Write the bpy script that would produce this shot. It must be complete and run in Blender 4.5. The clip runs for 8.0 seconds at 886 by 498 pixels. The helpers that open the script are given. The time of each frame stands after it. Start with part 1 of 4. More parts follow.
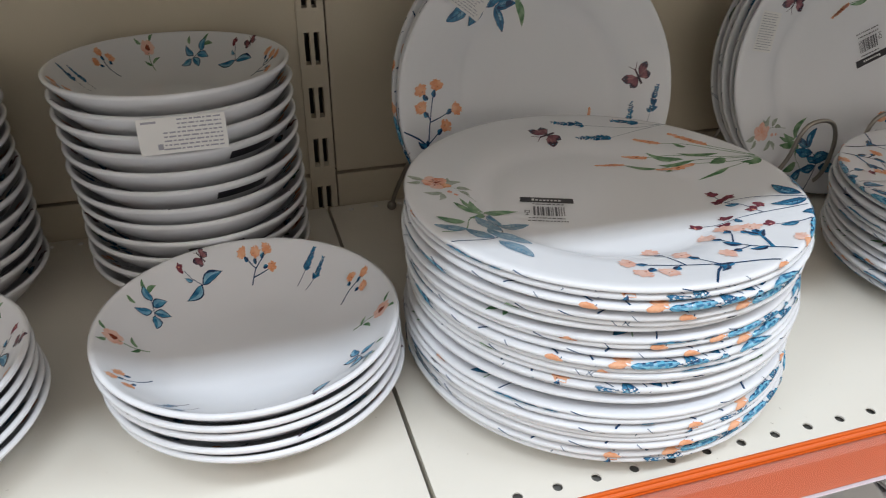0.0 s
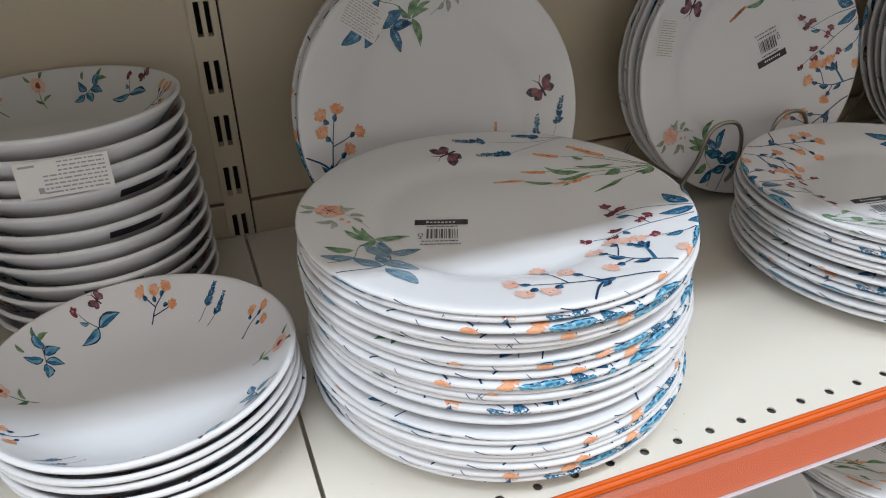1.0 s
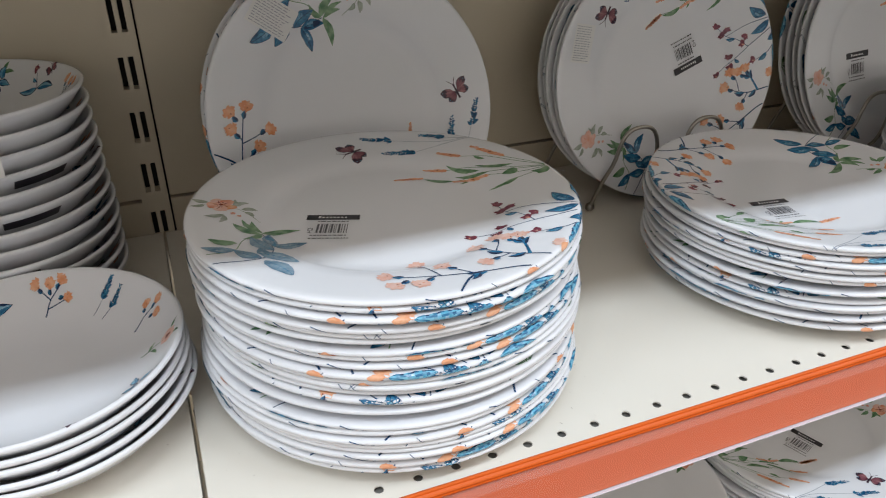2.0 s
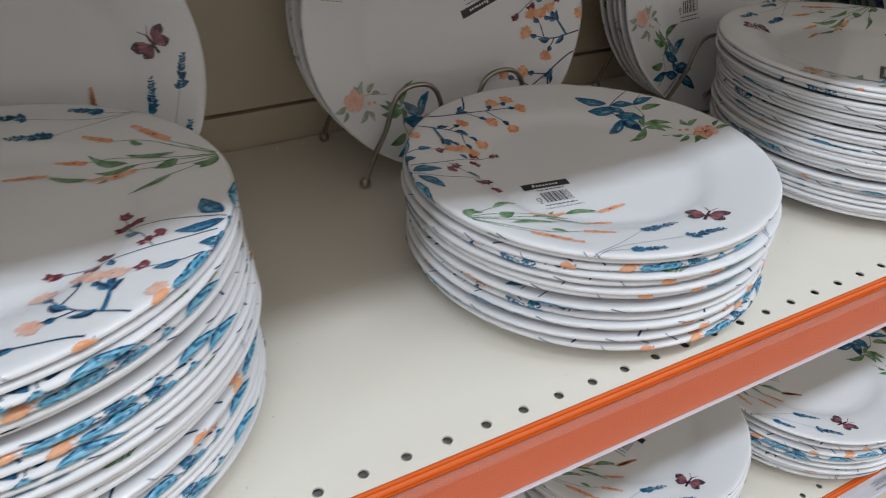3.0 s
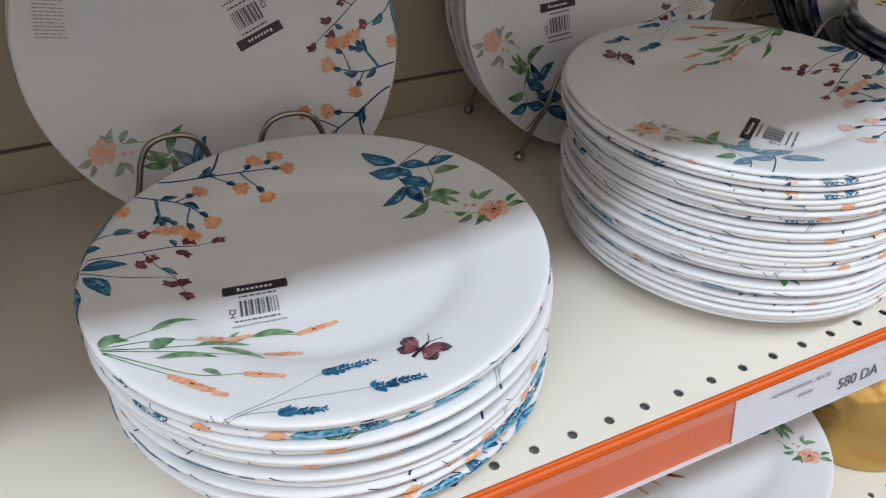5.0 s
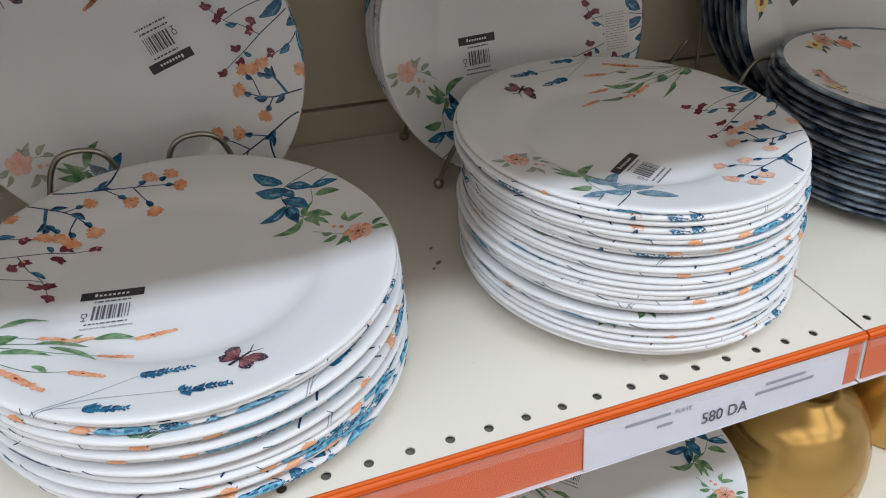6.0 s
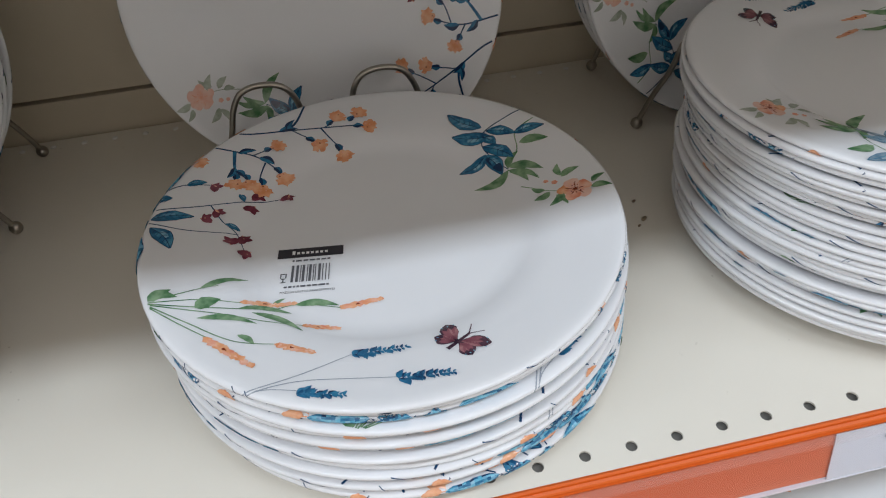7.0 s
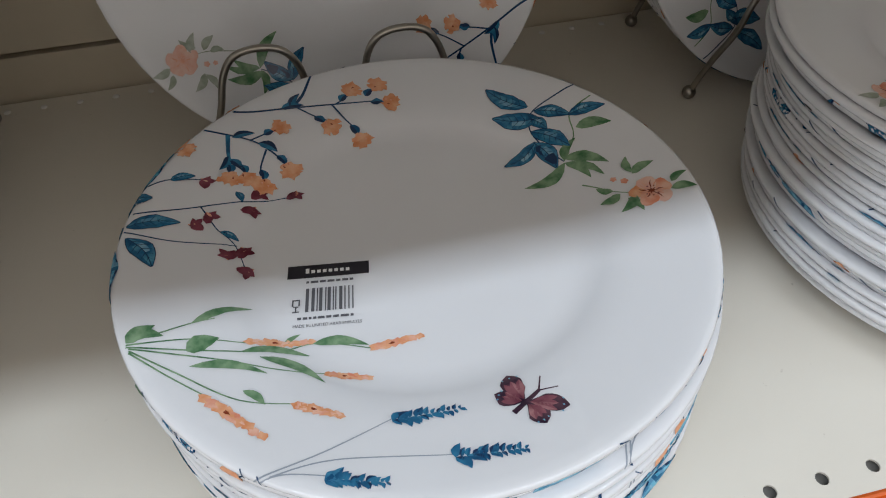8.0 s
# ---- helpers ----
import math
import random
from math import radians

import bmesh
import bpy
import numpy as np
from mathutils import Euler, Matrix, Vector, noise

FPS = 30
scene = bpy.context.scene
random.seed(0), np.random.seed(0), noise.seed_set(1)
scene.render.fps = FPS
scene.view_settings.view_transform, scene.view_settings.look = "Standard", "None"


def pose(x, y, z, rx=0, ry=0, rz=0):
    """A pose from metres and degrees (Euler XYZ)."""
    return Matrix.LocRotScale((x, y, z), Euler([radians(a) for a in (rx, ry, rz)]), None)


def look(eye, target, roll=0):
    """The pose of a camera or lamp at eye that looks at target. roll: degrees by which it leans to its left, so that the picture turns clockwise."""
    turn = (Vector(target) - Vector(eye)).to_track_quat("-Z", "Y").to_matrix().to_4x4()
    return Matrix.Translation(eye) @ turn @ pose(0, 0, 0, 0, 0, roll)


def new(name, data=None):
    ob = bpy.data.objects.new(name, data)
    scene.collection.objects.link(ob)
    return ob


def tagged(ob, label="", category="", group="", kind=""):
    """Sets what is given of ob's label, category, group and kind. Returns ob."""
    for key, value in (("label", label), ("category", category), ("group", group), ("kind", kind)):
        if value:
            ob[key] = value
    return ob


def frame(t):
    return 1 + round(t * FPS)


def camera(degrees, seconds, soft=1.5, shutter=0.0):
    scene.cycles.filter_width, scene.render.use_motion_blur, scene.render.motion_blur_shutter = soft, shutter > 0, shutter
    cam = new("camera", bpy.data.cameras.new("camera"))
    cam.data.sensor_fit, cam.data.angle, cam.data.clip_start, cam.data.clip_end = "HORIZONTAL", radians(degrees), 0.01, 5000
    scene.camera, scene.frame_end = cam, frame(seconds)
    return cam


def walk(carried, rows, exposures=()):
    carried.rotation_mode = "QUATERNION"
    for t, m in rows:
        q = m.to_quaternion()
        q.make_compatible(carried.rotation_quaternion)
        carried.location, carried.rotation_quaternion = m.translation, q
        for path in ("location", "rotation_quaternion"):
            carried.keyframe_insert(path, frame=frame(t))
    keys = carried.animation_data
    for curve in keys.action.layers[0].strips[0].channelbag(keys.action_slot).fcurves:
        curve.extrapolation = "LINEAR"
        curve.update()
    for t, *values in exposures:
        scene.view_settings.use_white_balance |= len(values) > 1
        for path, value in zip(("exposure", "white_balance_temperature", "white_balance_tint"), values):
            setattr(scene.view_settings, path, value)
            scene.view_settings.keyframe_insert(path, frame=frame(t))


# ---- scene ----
cam = camera(62.8, 8.0, soft=1.05, shutter=0.15)
PATH = [
    (0, (-0.276, -0.263, 1.331), (0.229, 1.391, 0.327), 0.4),
    (0.5, (-0.25, -0.268, 1.337), (0.364, 1.365, 0.36), -0.2),
    (1, (-0.23, -0.27, 1.34), (0.366, 1.363, 0.35), -1.5),
    (2.3, (-0.144, -0.304, 1.333), (0.534, 1.309, 0.363), 0.1),
    (2.5, (-0.108, -0.3, 1.33), (0.563, 1.304, 0.342), -0.9),
    (3, (0.012, -0.233, 1.311), (0.823, 1.208, 0.186), 1.9),
    (3.5, (0.1, -0.155, 1.307), (0.971, 1.215, 0.139), 2.6),
    (4, (0.122, -0.155, 1.311), (1.03, 1.169, 0.119), 2.3),
    (4.5, (0.151, -0.17, 1.33), (0.958, 1.19, 0.105), 1.5),
    (5, (0.245, -0.203, 1.331), (0.928, 1.227, 0.11), 1.1),
    (5.2, (0.273, -0.214, 1.333), (0.913, 1.255, 0.137), 2.0),
    (6.3, (0.345, -0.268, 1.343), (0.89, 1.261, 0.175), 0.2),
    (6.5, (0.321, -0.259, 1.339), (0.767, 1.284, 0.147), -1.2),
    (7, (0.302, -0.186, 1.329), (0.553, 1.276, -0.012), -3.8),
    (7.5, (0.288, -0.13, 1.311), (0.558, 1.249, -0.113), -1.7),
    (8, (0.288, -0.103, 1.305), (0.565, 1.233, -0.158), -2.1),
]
GAIN = [(0.0, 0.16), (1.0, 0.16), (2.5, 0.12), (3.0, -0.16), (3.5, -0.05), (4.5, 0.04), (5.0, 0.04), (6.5, -0.06), (7.0, -0.13), (8.0, -0.20)]
walk(cam, [(t, look(eye, target, roll)) for t, eye, target, roll in PATH], GAIN)

# ---- light ----
world = bpy.data.worlds.new("store_air")
scene.world = world
world.use_nodes = True
world.node_tree.nodes["Background"].inputs[0].default_value = (0.9, 0.95, 1.0, 1)
world.node_tree.nodes["Background"].inputs[1].default_value = 0.02

SHELF_Z = 1.0          # top of the shelf that the camera follows
LOWER_Z = 0.695
UPPER_Z = 1.362
WALL_Y = 0.398
CEIL_Z = 3.0


def tube_lamp(x, y, power, sx=1.25, sy=0.19, color=(0.79, 0.892, 1.0)):
    data = bpy.data.lights.new("ceiling_tube", "AREA")
    data.shape, data.size, data.size_y = "RECTANGLE", sx, sy
    data.energy, data.color = power, color
    ob = new("tube_lamp", data)
    ob.matrix_world = pose(x, y, CEIL_Z - 0.09)
    return ob


for lx in (-2.05, -0.45, 1.15, 2.75):
    tube_lamp(lx, -0.81, 19.2)
    # two wide warm rows without a known fixture, added to fill the shelf shade
    tube_lamp(lx, -1.75, 4.8, 1.25, 0.9, (1.0, 0.90, 0.83))
    tube_lamp(lx, -3.0, 5.7, 1.25, 1.0, (1.0, 0.90, 0.83))


# ---- materials ----
def material(name, color, rough=0.5, metal=0.0, vary=0.06, scale=8.0, bump=0.0, bump_scale=200.0, coat=0.0, tint=None, random_tone=0.0):
    m = bpy.data.materials.new(name)
    m.use_nodes = True
    nt = m.node_tree
    b = nt.nodes["Principled BSDF"]
    b.inputs["Roughness"].default_value, b.inputs["Metallic"].default_value = rough, metal
    b.inputs["Coat Weight"].default_value = coat
    co = nt.nodes.new("ShaderNodeTexCoord")
    big = nt.nodes.new("ShaderNodeTexNoise")
    big.inputs["Scale"].default_value, big.inputs["Detail"].default_value = scale, 5
    nt.links.new(co.outputs["Object"], big.inputs["Vector"])
    ramp = nt.nodes.new("ShaderNodeMix")
    ramp.data_type = "RGBA"
    second = tint or tuple(c * (1 - vary) for c in color)
    ramp.inputs[6].default_value, ramp.inputs[7].default_value = (*color, 1), (*second, 1)
    if tint:
        wash = nt.nodes.new("ShaderNodeMapRange")
        wash.inputs[1].default_value, wash.inputs[2].default_value = 0.36, 0.64
        nt.links.new(big.outputs["Fac"], wash.inputs[0])
        nt.links.new(wash.outputs[0], ramp.inputs[0])
    else:
        nt.links.new(big.outputs["Fac"], ramp.inputs[0])
    out = ramp.outputs[2]
    if random_tone:
        info = nt.nodes.new("ShaderNodeObjectInfo")
        scale_n = nt.nodes.new("ShaderNodeMapRange")
        scale_n.inputs[3].default_value, scale_n.inputs[4].default_value = 1 - random_tone, 1.0
        nt.links.new(info.outputs["Random"], scale_n.inputs[0])
        mul = nt.nodes.new("ShaderNodeVectorMath")
        mul.operation = "SCALE"
        nt.links.new(out, mul.inputs[0])
        nt.links.new(scale_n.outputs[0], mul.inputs["Scale"])
        out = mul.outputs[0]
    nt.links.new(out, b.inputs["Base Color"])
    fine = nt.nodes.new("ShaderNodeTexNoise")
    fine.inputs["Scale"].default_value, fine.inputs["Detail"].default_value = bump_scale, 3
    nt.links.new(co.outputs["Object"], fine.inputs["Vector"])
    wear = nt.nodes.new("ShaderNodeMapRange")
    wear.inputs[3].default_value, wear.inputs[4].default_value = rough * 0.85, min(1, rough * 1.2)
    nt.links.new(big.outputs["Fac"], wear.inputs[0])
    nt.links.new(wear.outputs[0], b.inputs["Roughness"])
    if bump:
        bn = nt.nodes.new("ShaderNodeBump")
        bn.inputs["Strength"].default_value, bn.inputs["Distance"].default_value = bump, 0.001
        nt.links.new(fine.outputs["Fac"], bn.inputs["Height"])
        nt.links.new(bn.outputs[0], b.inputs["Normal"])
    return m


OPAL = material("opal_glass", (0.795, 0.803, 0.832), 0.13, vary=0.025, scale=14, random_tone=0.04)
glass = OPAL.node_tree.nodes["Principled BSDF"]
glass.inputs["Subsurface Weight"].default_value, glass.inputs["Subsurface Scale"].default_value = 0.35, 0.006
glass.inputs["Subsurface Radius"].default_value = (1.0, 1.0, 1.0)
SHELF = material("cream_shelf_paint", (0.79, 0.748, 0.665), 0.36, vary=0.07, scale=5, bump=0.06, bump_scale=900)
nt = SHELF.node_tree
specks, pick, grime = nt.nodes.new("ShaderNodeTexNoise"), nt.nodes.new("ShaderNodeMapRange"), nt.nodes.new("ShaderNodeMix")
specks.inputs["Scale"].default_value, specks.inputs["Detail"].default_value = 190, 2
pick.inputs[1].default_value, pick.inputs[2].default_value, pick.inputs[4].default_value = 0.73, 0.80, 0.55
grime.data_type = "RGBA"
grime.inputs[7].default_value = (0.30, 0.25, 0.19, 1)
paint = nt.nodes["Principled BSDF"].inputs["Base Color"]
nt.links.new(nt.nodes["Texture Coordinate"].outputs["Object"], specks.inputs["Vector"])
nt.links.new(specks.outputs["Fac"], pick.inputs[0])
nt.links.new(pick.outputs[0], grime.inputs[0])
nt.links.new(paint.links[0].from_socket, grime.inputs[6])
nt.links.new(grime.outputs[2], paint)
PANEL = material("cream_panel_paint", (0.67, 0.595, 0.465), 0.45, vary=0.06, scale=3, bump=0.08, bump_scale=700)
# near-black colour stands in for the shade in slots and panel gaps
SHADE = material("gap_dark", (0.012, 0.010, 0.009), 0.8)
# mottled grey stands in for light and shade inside the punched holes
HOLE_SHADE = material("shelf_hollow", (0.30, 0.285, 0.26), 0.7, vary=0.6, scale=40)
ORANGE = material("orange_plastic", (0.72, 0.115, 0.005), 0.5, vary=0.08, scale=20)
INSERT = material("orange_card", (0.72, 0.175, 0.072), 0.5, vary=0.07, scale=9)
TICKET = material("ticket_paper", (0.72, 0.72, 0.78), 0.55, vary=0.04, scale=30)
INK = material("grey_ink", (0.10, 0.10, 0.115), 0.6)
FAINT = material("faint_ink", (0.36, 0.36, 0.41), 0.6)
BLACK = material("label_black", (0.018, 0.016, 0.022), 0.35)
PAPER = material("sticker_paper", (0.77, 0.765, 0.75), 0.5, vary=0.04, scale=60)
STEEL = material("wire_steel", (0.42, 0.39, 0.345), 0.3, metal=1.0, vary=0.3, scale=60, bump=0.1)
GOLD = material("gold_glaze", (0.60, 0.39, 0.13), 0.22, metal=0.85, vary=0.18, scale=12, bump=0.05, bump_scale=300)
BLUE = material("print_blue", (0.010, 0.08, 0.19), 0.2, tint=(0.03, 0.19, 0.34), scale=160)
BLUE_LIGHT = material("print_light_blue", (0.075, 0.29, 0.44), 0.2, tint=(0.015, 0.12, 0.26), scale=200)
PALE = material("print_pale_blue", (0.27, 0.50, 0.63), 0.2, tint=(0.10, 0.29, 0.46), scale=220)
CYAN = material("print_cyan", (0.06, 0.32, 0.50), 0.2, tint=(0.22, 0.52, 0.66), scale=170)
DUSK = material("print_dusk", (0.028, 0.014, 0.030), 0.2, tint=(0.10, 0.05, 0.07), scale=150)
NAVY = material("print_navy", (0.012, 0.04, 0.11), 0.2, vary=0.3, scale=80)
GREEN = material("print_green", (0.055, 0.16, 0.07), 0.2, tint=(0.25, 0.38, 0.23), scale=160)
APRICOT = material("print_apricot", (0.70, 0.27, 0.115), 0.2, tint=(0.80, 0.45, 0.28), scale=190)
CORAL = material("print_coral", (0.70, 0.25, 0.15), 0.2, tint=(0.82, 0.50, 0.38), scale=140)
RUST = material("print_rust", (0.28, 0.055, 0.025), 0.2, vary=0.4, scale=120)
WINE = material("print_wine", (0.115, 0.016, 0.033), 0.2, tint=(0.24, 0.06, 0.09), scale=120)
MAUVE = material("print_mauve", (0.15, 0.04, 0.065), 0.2, tint=(0.27, 0.10, 0.12), scale=150)
ROSE = material("print_dusty_rose", (0.20, 0.065, 0.085), 0.2, tint=(0.36, 0.17, 0.18), scale=150)
BLUSH = material("print_blush", (0.76, 0.42, 0.33), 0.2, tint=(0.80, 0.56, 0.48), scale=190)
STEM = material("print_stem", (0.014, 0.06, 0.15), 0.2, vary=0.3, scale=60)
STEM_PALE = material("print_pale_stem", (0.36, 0.40, 0.46), 0.2, vary=0.2, scale=60)
# slate and mist are the blue inks as glare pales them
SLATE = material("print_slate", (0.13, 0.23, 0.32), 0.2, tint=(0.29, 0.40, 0.48), scale=150)
MIST = material("print_mist", (0.40, 0.50, 0.57), 0.2, tint=(0.25, 0.37, 0.46), scale=150)
SAGE = material("print_sage", (0.27, 0.32, 0.25), 0.2, tint=(0.46, 0.49, 0.44), scale=150)
YELLOW = material("print_yellow", (0.80, 0.60, 0.14), 0.2, tint=(0.82, 0.70, 0.35), scale=120)
COBALT = material("cobalt_glaze", (0.012, 0.035, 0.085), 0.2, tint=(0.30, 0.36, 0.42), scale=38, random_tone=0.5)
# floor and beige wall are kept pale to bounce light into the shelves
FLOOR = material("floor_tile", (0.70, 0.665, 0.62), 0.3, vary=0.1, scale=2)
BEIGE = material("beige_wall", (0.84, 0.80, 0.75), 0.6, vary=0.05, scale=1.5)
CRUMB = material("brown_crumb", (0.24, 0.18, 0.12), 0.8)
WHITE = material("white_paint", (0.80, 0.79, 0.77), 0.6, vary=0.04, scale=1.5)

clear = bpy.data.materials.new("clear_plastic")
clear.use_nodes = True
nt = clear.node_tree
for n in list(nt.nodes):
    if n.type == "BSDF_PRINCIPLED":
        nt.nodes.remove(n)
see, shine, fres, mix = (nt.nodes.new("ShaderNodeBsdf" + "Transparent"), nt.nodes.new("ShaderNodeBsdfGlossy"), nt.nodes.new("ShaderNodeFresnel"), nt.nodes.new("ShaderNodeMixShader"))
see.inputs[0].default_value = (0.95, 0.95, 0.95, 1)
shine.inputs["Roughness"].default_value = 0.12
fres.inputs[0].default_value = 1.45
nt.links.new(fres.outputs[0], mix.inputs[0])
nt.links.new(see.outputs[0], mix.inputs[1])
nt.links.new(shine.outputs[0], mix.inputs[2])
nt.links.new(mix.outputs[0], nt.nodes["Material Output"].inputs[0])
CLEAR = clear
# faint pale film that paints a highlight onto the clear cover
sheen = bpy.data.materials.new("milky_plastic")
sheen.use_nodes = True
nt = sheen.node_tree
base = nt.nodes["Principled BSDF"]
base.inputs["Base Color"].default_value, base.inputs["Roughness"].default_value, base.inputs["Alpha"].default_value = (0.74, 0.62, 0.62, 1), 0.25, 0.12
SHEEN = sheen


# ---- mesh tools ----
def mesh_of(bm, name, mats, smooth=False):
    me = bpy.data.meshes.new(name)
    bm.normal_update()
    bm.to_mesh(me)
    bm.free()
    for m in mats if isinstance(mats, (list, tuple)) else [mats]:
        me.materials.append(m)
    if smooth:
        me.shade_smooth()
    return me


def part(name, data, mats, parent, label="", smooth=False):
    """One mesh object under a thing or a part; data is a bmesh or a finished mesh."""
    me = data if isinstance(data, bpy.types.Mesh) else mesh_of(data, name, mats, smooth)
    ob = new(name, me)
    ob.parent = parent
    if label:
        tagged(ob, label)
    return ob


def thing(name, label, category, group="", kind="", m=None):
    ob = new(name)
    ob.empty_display_size = 0.05
    if m is not None:
        ob.matrix_world = m
    return tagged(ob, label, category, group, kind)


def box(bm, x0, x1, y0, y1, z0, z1, bevel=0.0, mat=0):
    r = bmesh.ops.create_cube(bm, size=1, matrix=Matrix.LocRotScale(((x0 + x1) / 2, (y0 + y1) / 2, (z0 + z1) / 2), None, (x1 - x0, y1 - y0, z1 - z0)))
    faces = {f for v in r["verts"] for f in v.link_faces}
    for f in faces:
        f.material_index = mat
    if bevel:
        bmesh.ops.bevel(bm, geom=list({e for f in faces for e in f.edges}), offset=bevel, segments=2, affect="EDGES", profile=0.6)
    return bm


def boxed(*args, bevel=0.0):
    return box(bmesh.new(), *args, bevel=bevel)


def lathe(profile, seg=72, closed=True):
    """A turned form from (radius, height) pairs; a pair at radius 0 becomes a pole."""
    bm = bmesh.new()
    rings = []
    for r, z in profile:
        if r < 1e-6:
            rings.append([bm.verts.new((0, 0, z))])
        else:
            rings.append([bm.verts.new((r * math.cos(2 * math.pi * k / seg), r * math.sin(2 * math.pi * k / seg), z)) for k in range(seg)])
    for a, b in zip(rings, rings[1:]):
        for k in range(seg):
            j = (k + 1) % seg
            if len(a) == 1:
                bm.faces.new((a[0], b[j], b[k]))
            elif len(b) == 1:
                bm.faces.new((a[k], a[j], b[0]))
            else:
                bm.faces.new((a[k], a[j], b[j], b[k]))
    bmesh.ops.recalc_face_normals(bm, faces=bm.faces)
    return bm


def wire(points, radius, res=4):
    """A round wire through points, as a mesh, with smooth bends."""
    cu = bpy.data.curves.new("wire", "CURVE")
    cu.dimensions, cu.bevel_depth, cu.bevel_resolution, cu.resolution_u, cu.use_fill_caps = "3D", radius, res, 5, True
    sp = cu.splines.new("NURBS")
    sp.points.add(len(points) - 1)
    for p, co in zip(sp.points, points):
        p.co = (*co, 1)
    sp.use_endpoint_u, sp.order_u = True, 3
    ob = bpy.data.objects.new("wire", cu)
    me = bpy.data.meshes.new_from_object(ob)
    bpy.data.objects.remove(ob)
    bm = bmesh.new()
    bm.from_mesh(me)
    bpy.data.meshes.remove(me)
    return bm


# ---- room ----
def slab(name, label, mat, *dims):
    tagged(new(name, mesh_of(boxed(*dims), name, mat)), label, name.split("_")[0], kind="structure")


slab("floor", "pale tiled shop floor", FLOOR, -4, 5, -4, 1, -0.1, 0)
slab("ceiling", "white painted shop ceiling", WHITE, -4, 5, -4, 1, CEIL_Z, CEIL_Z + 0.1)
slab("wall_north", "plain white wall behind the shelving", WHITE, -4, 5, 0.9, 1.0, 0, CEIL_Z)
# unseen closing wall that also serves as a warm reflector
slab("wall_south", "unseen plain beige closing wall that bounces light onto the shelves", BEIGE, -4, 5, -4.1, -4.0, 0, CEIL_Z)
slab("wall_west", "plain white end wall", WHITE, -4.1, -4, -4, 0.9, 0, CEIL_Z)
slab("wall_east", "plain white end wall", WHITE, 5, 5.1, -4, 0.9, 0, CEIL_Z)

# ---- shelving ----
PITCH, HOLE_R = 0.025, 0.0031
BAYS = [(-1.148, -0.1980), (-0.1950, 0.7605), (0.7625, 1.716)]


def perforated(x0, x1, z):
    """The front strip of a shelf with a row of round punched holes."""
    bm = bmesh.new()
    y0, y1, n = -0.0105, 0.0125, 12
    first = math.ceil((x0 + 0.012) / PITCH)
    last = math.floor((x1 - 0.012) / PITCH)
    edges = [x0] + [(i - 0.5) * PITCH for i in range(first + 1, last + 1)] + [x1]
    for k, i in enumerate(range(first, last + 1)):
        a, b, cx = edges[k], edges[k + 1], i * PITCH
        outer, inner, low = [], [], []
        for s in range(n):
            t = 2 * math.pi * (s + 0.5) / n
            dx, dy = math.cos(t), math.sin(t)
            inner.append(bm.verts.new((cx + HOLE_R * dx, HOLE_R * dy, z)))
            low.append(bm.verts.new((cx + HOLE_R * dx, HOLE_R * dy, z - 0.0012)))
            f = min(((b - cx) if dx > 0 else (cx - a)) / max(abs(dx), 1e-6), (y1 if dy > 0 else -y0) / max(abs(dy), 1e-6))
            outer.append(bm.verts.new((cx + f * dx, f * dy, z)))
        for s in range(n):
            j = (s + 1) % n
            ring = [outer[s]]
            oa, ob_ = outer[s].co, outer[j].co
            if abs(oa.x - ob_.x) > 1e-5 and abs(oa.y - ob_.y) > 1e-5:
                ring.append(bm.verts.new((b if oa.x + ob_.x > 2 * cx else a, y1 if oa.y + ob_.y > 0 else y0, z)))
            bm.faces.new(ring + [outer[j], inner[j], inner[s]])
            bm.faces.new((inner[s], inner[j], low[j], low[s]))
    bmesh.ops.remove_doubles(bm, verts=bm.verts, dist=1e-6)
    bmesh.ops.recalc_face_normals(bm, faces=bm.faces)
    return bm


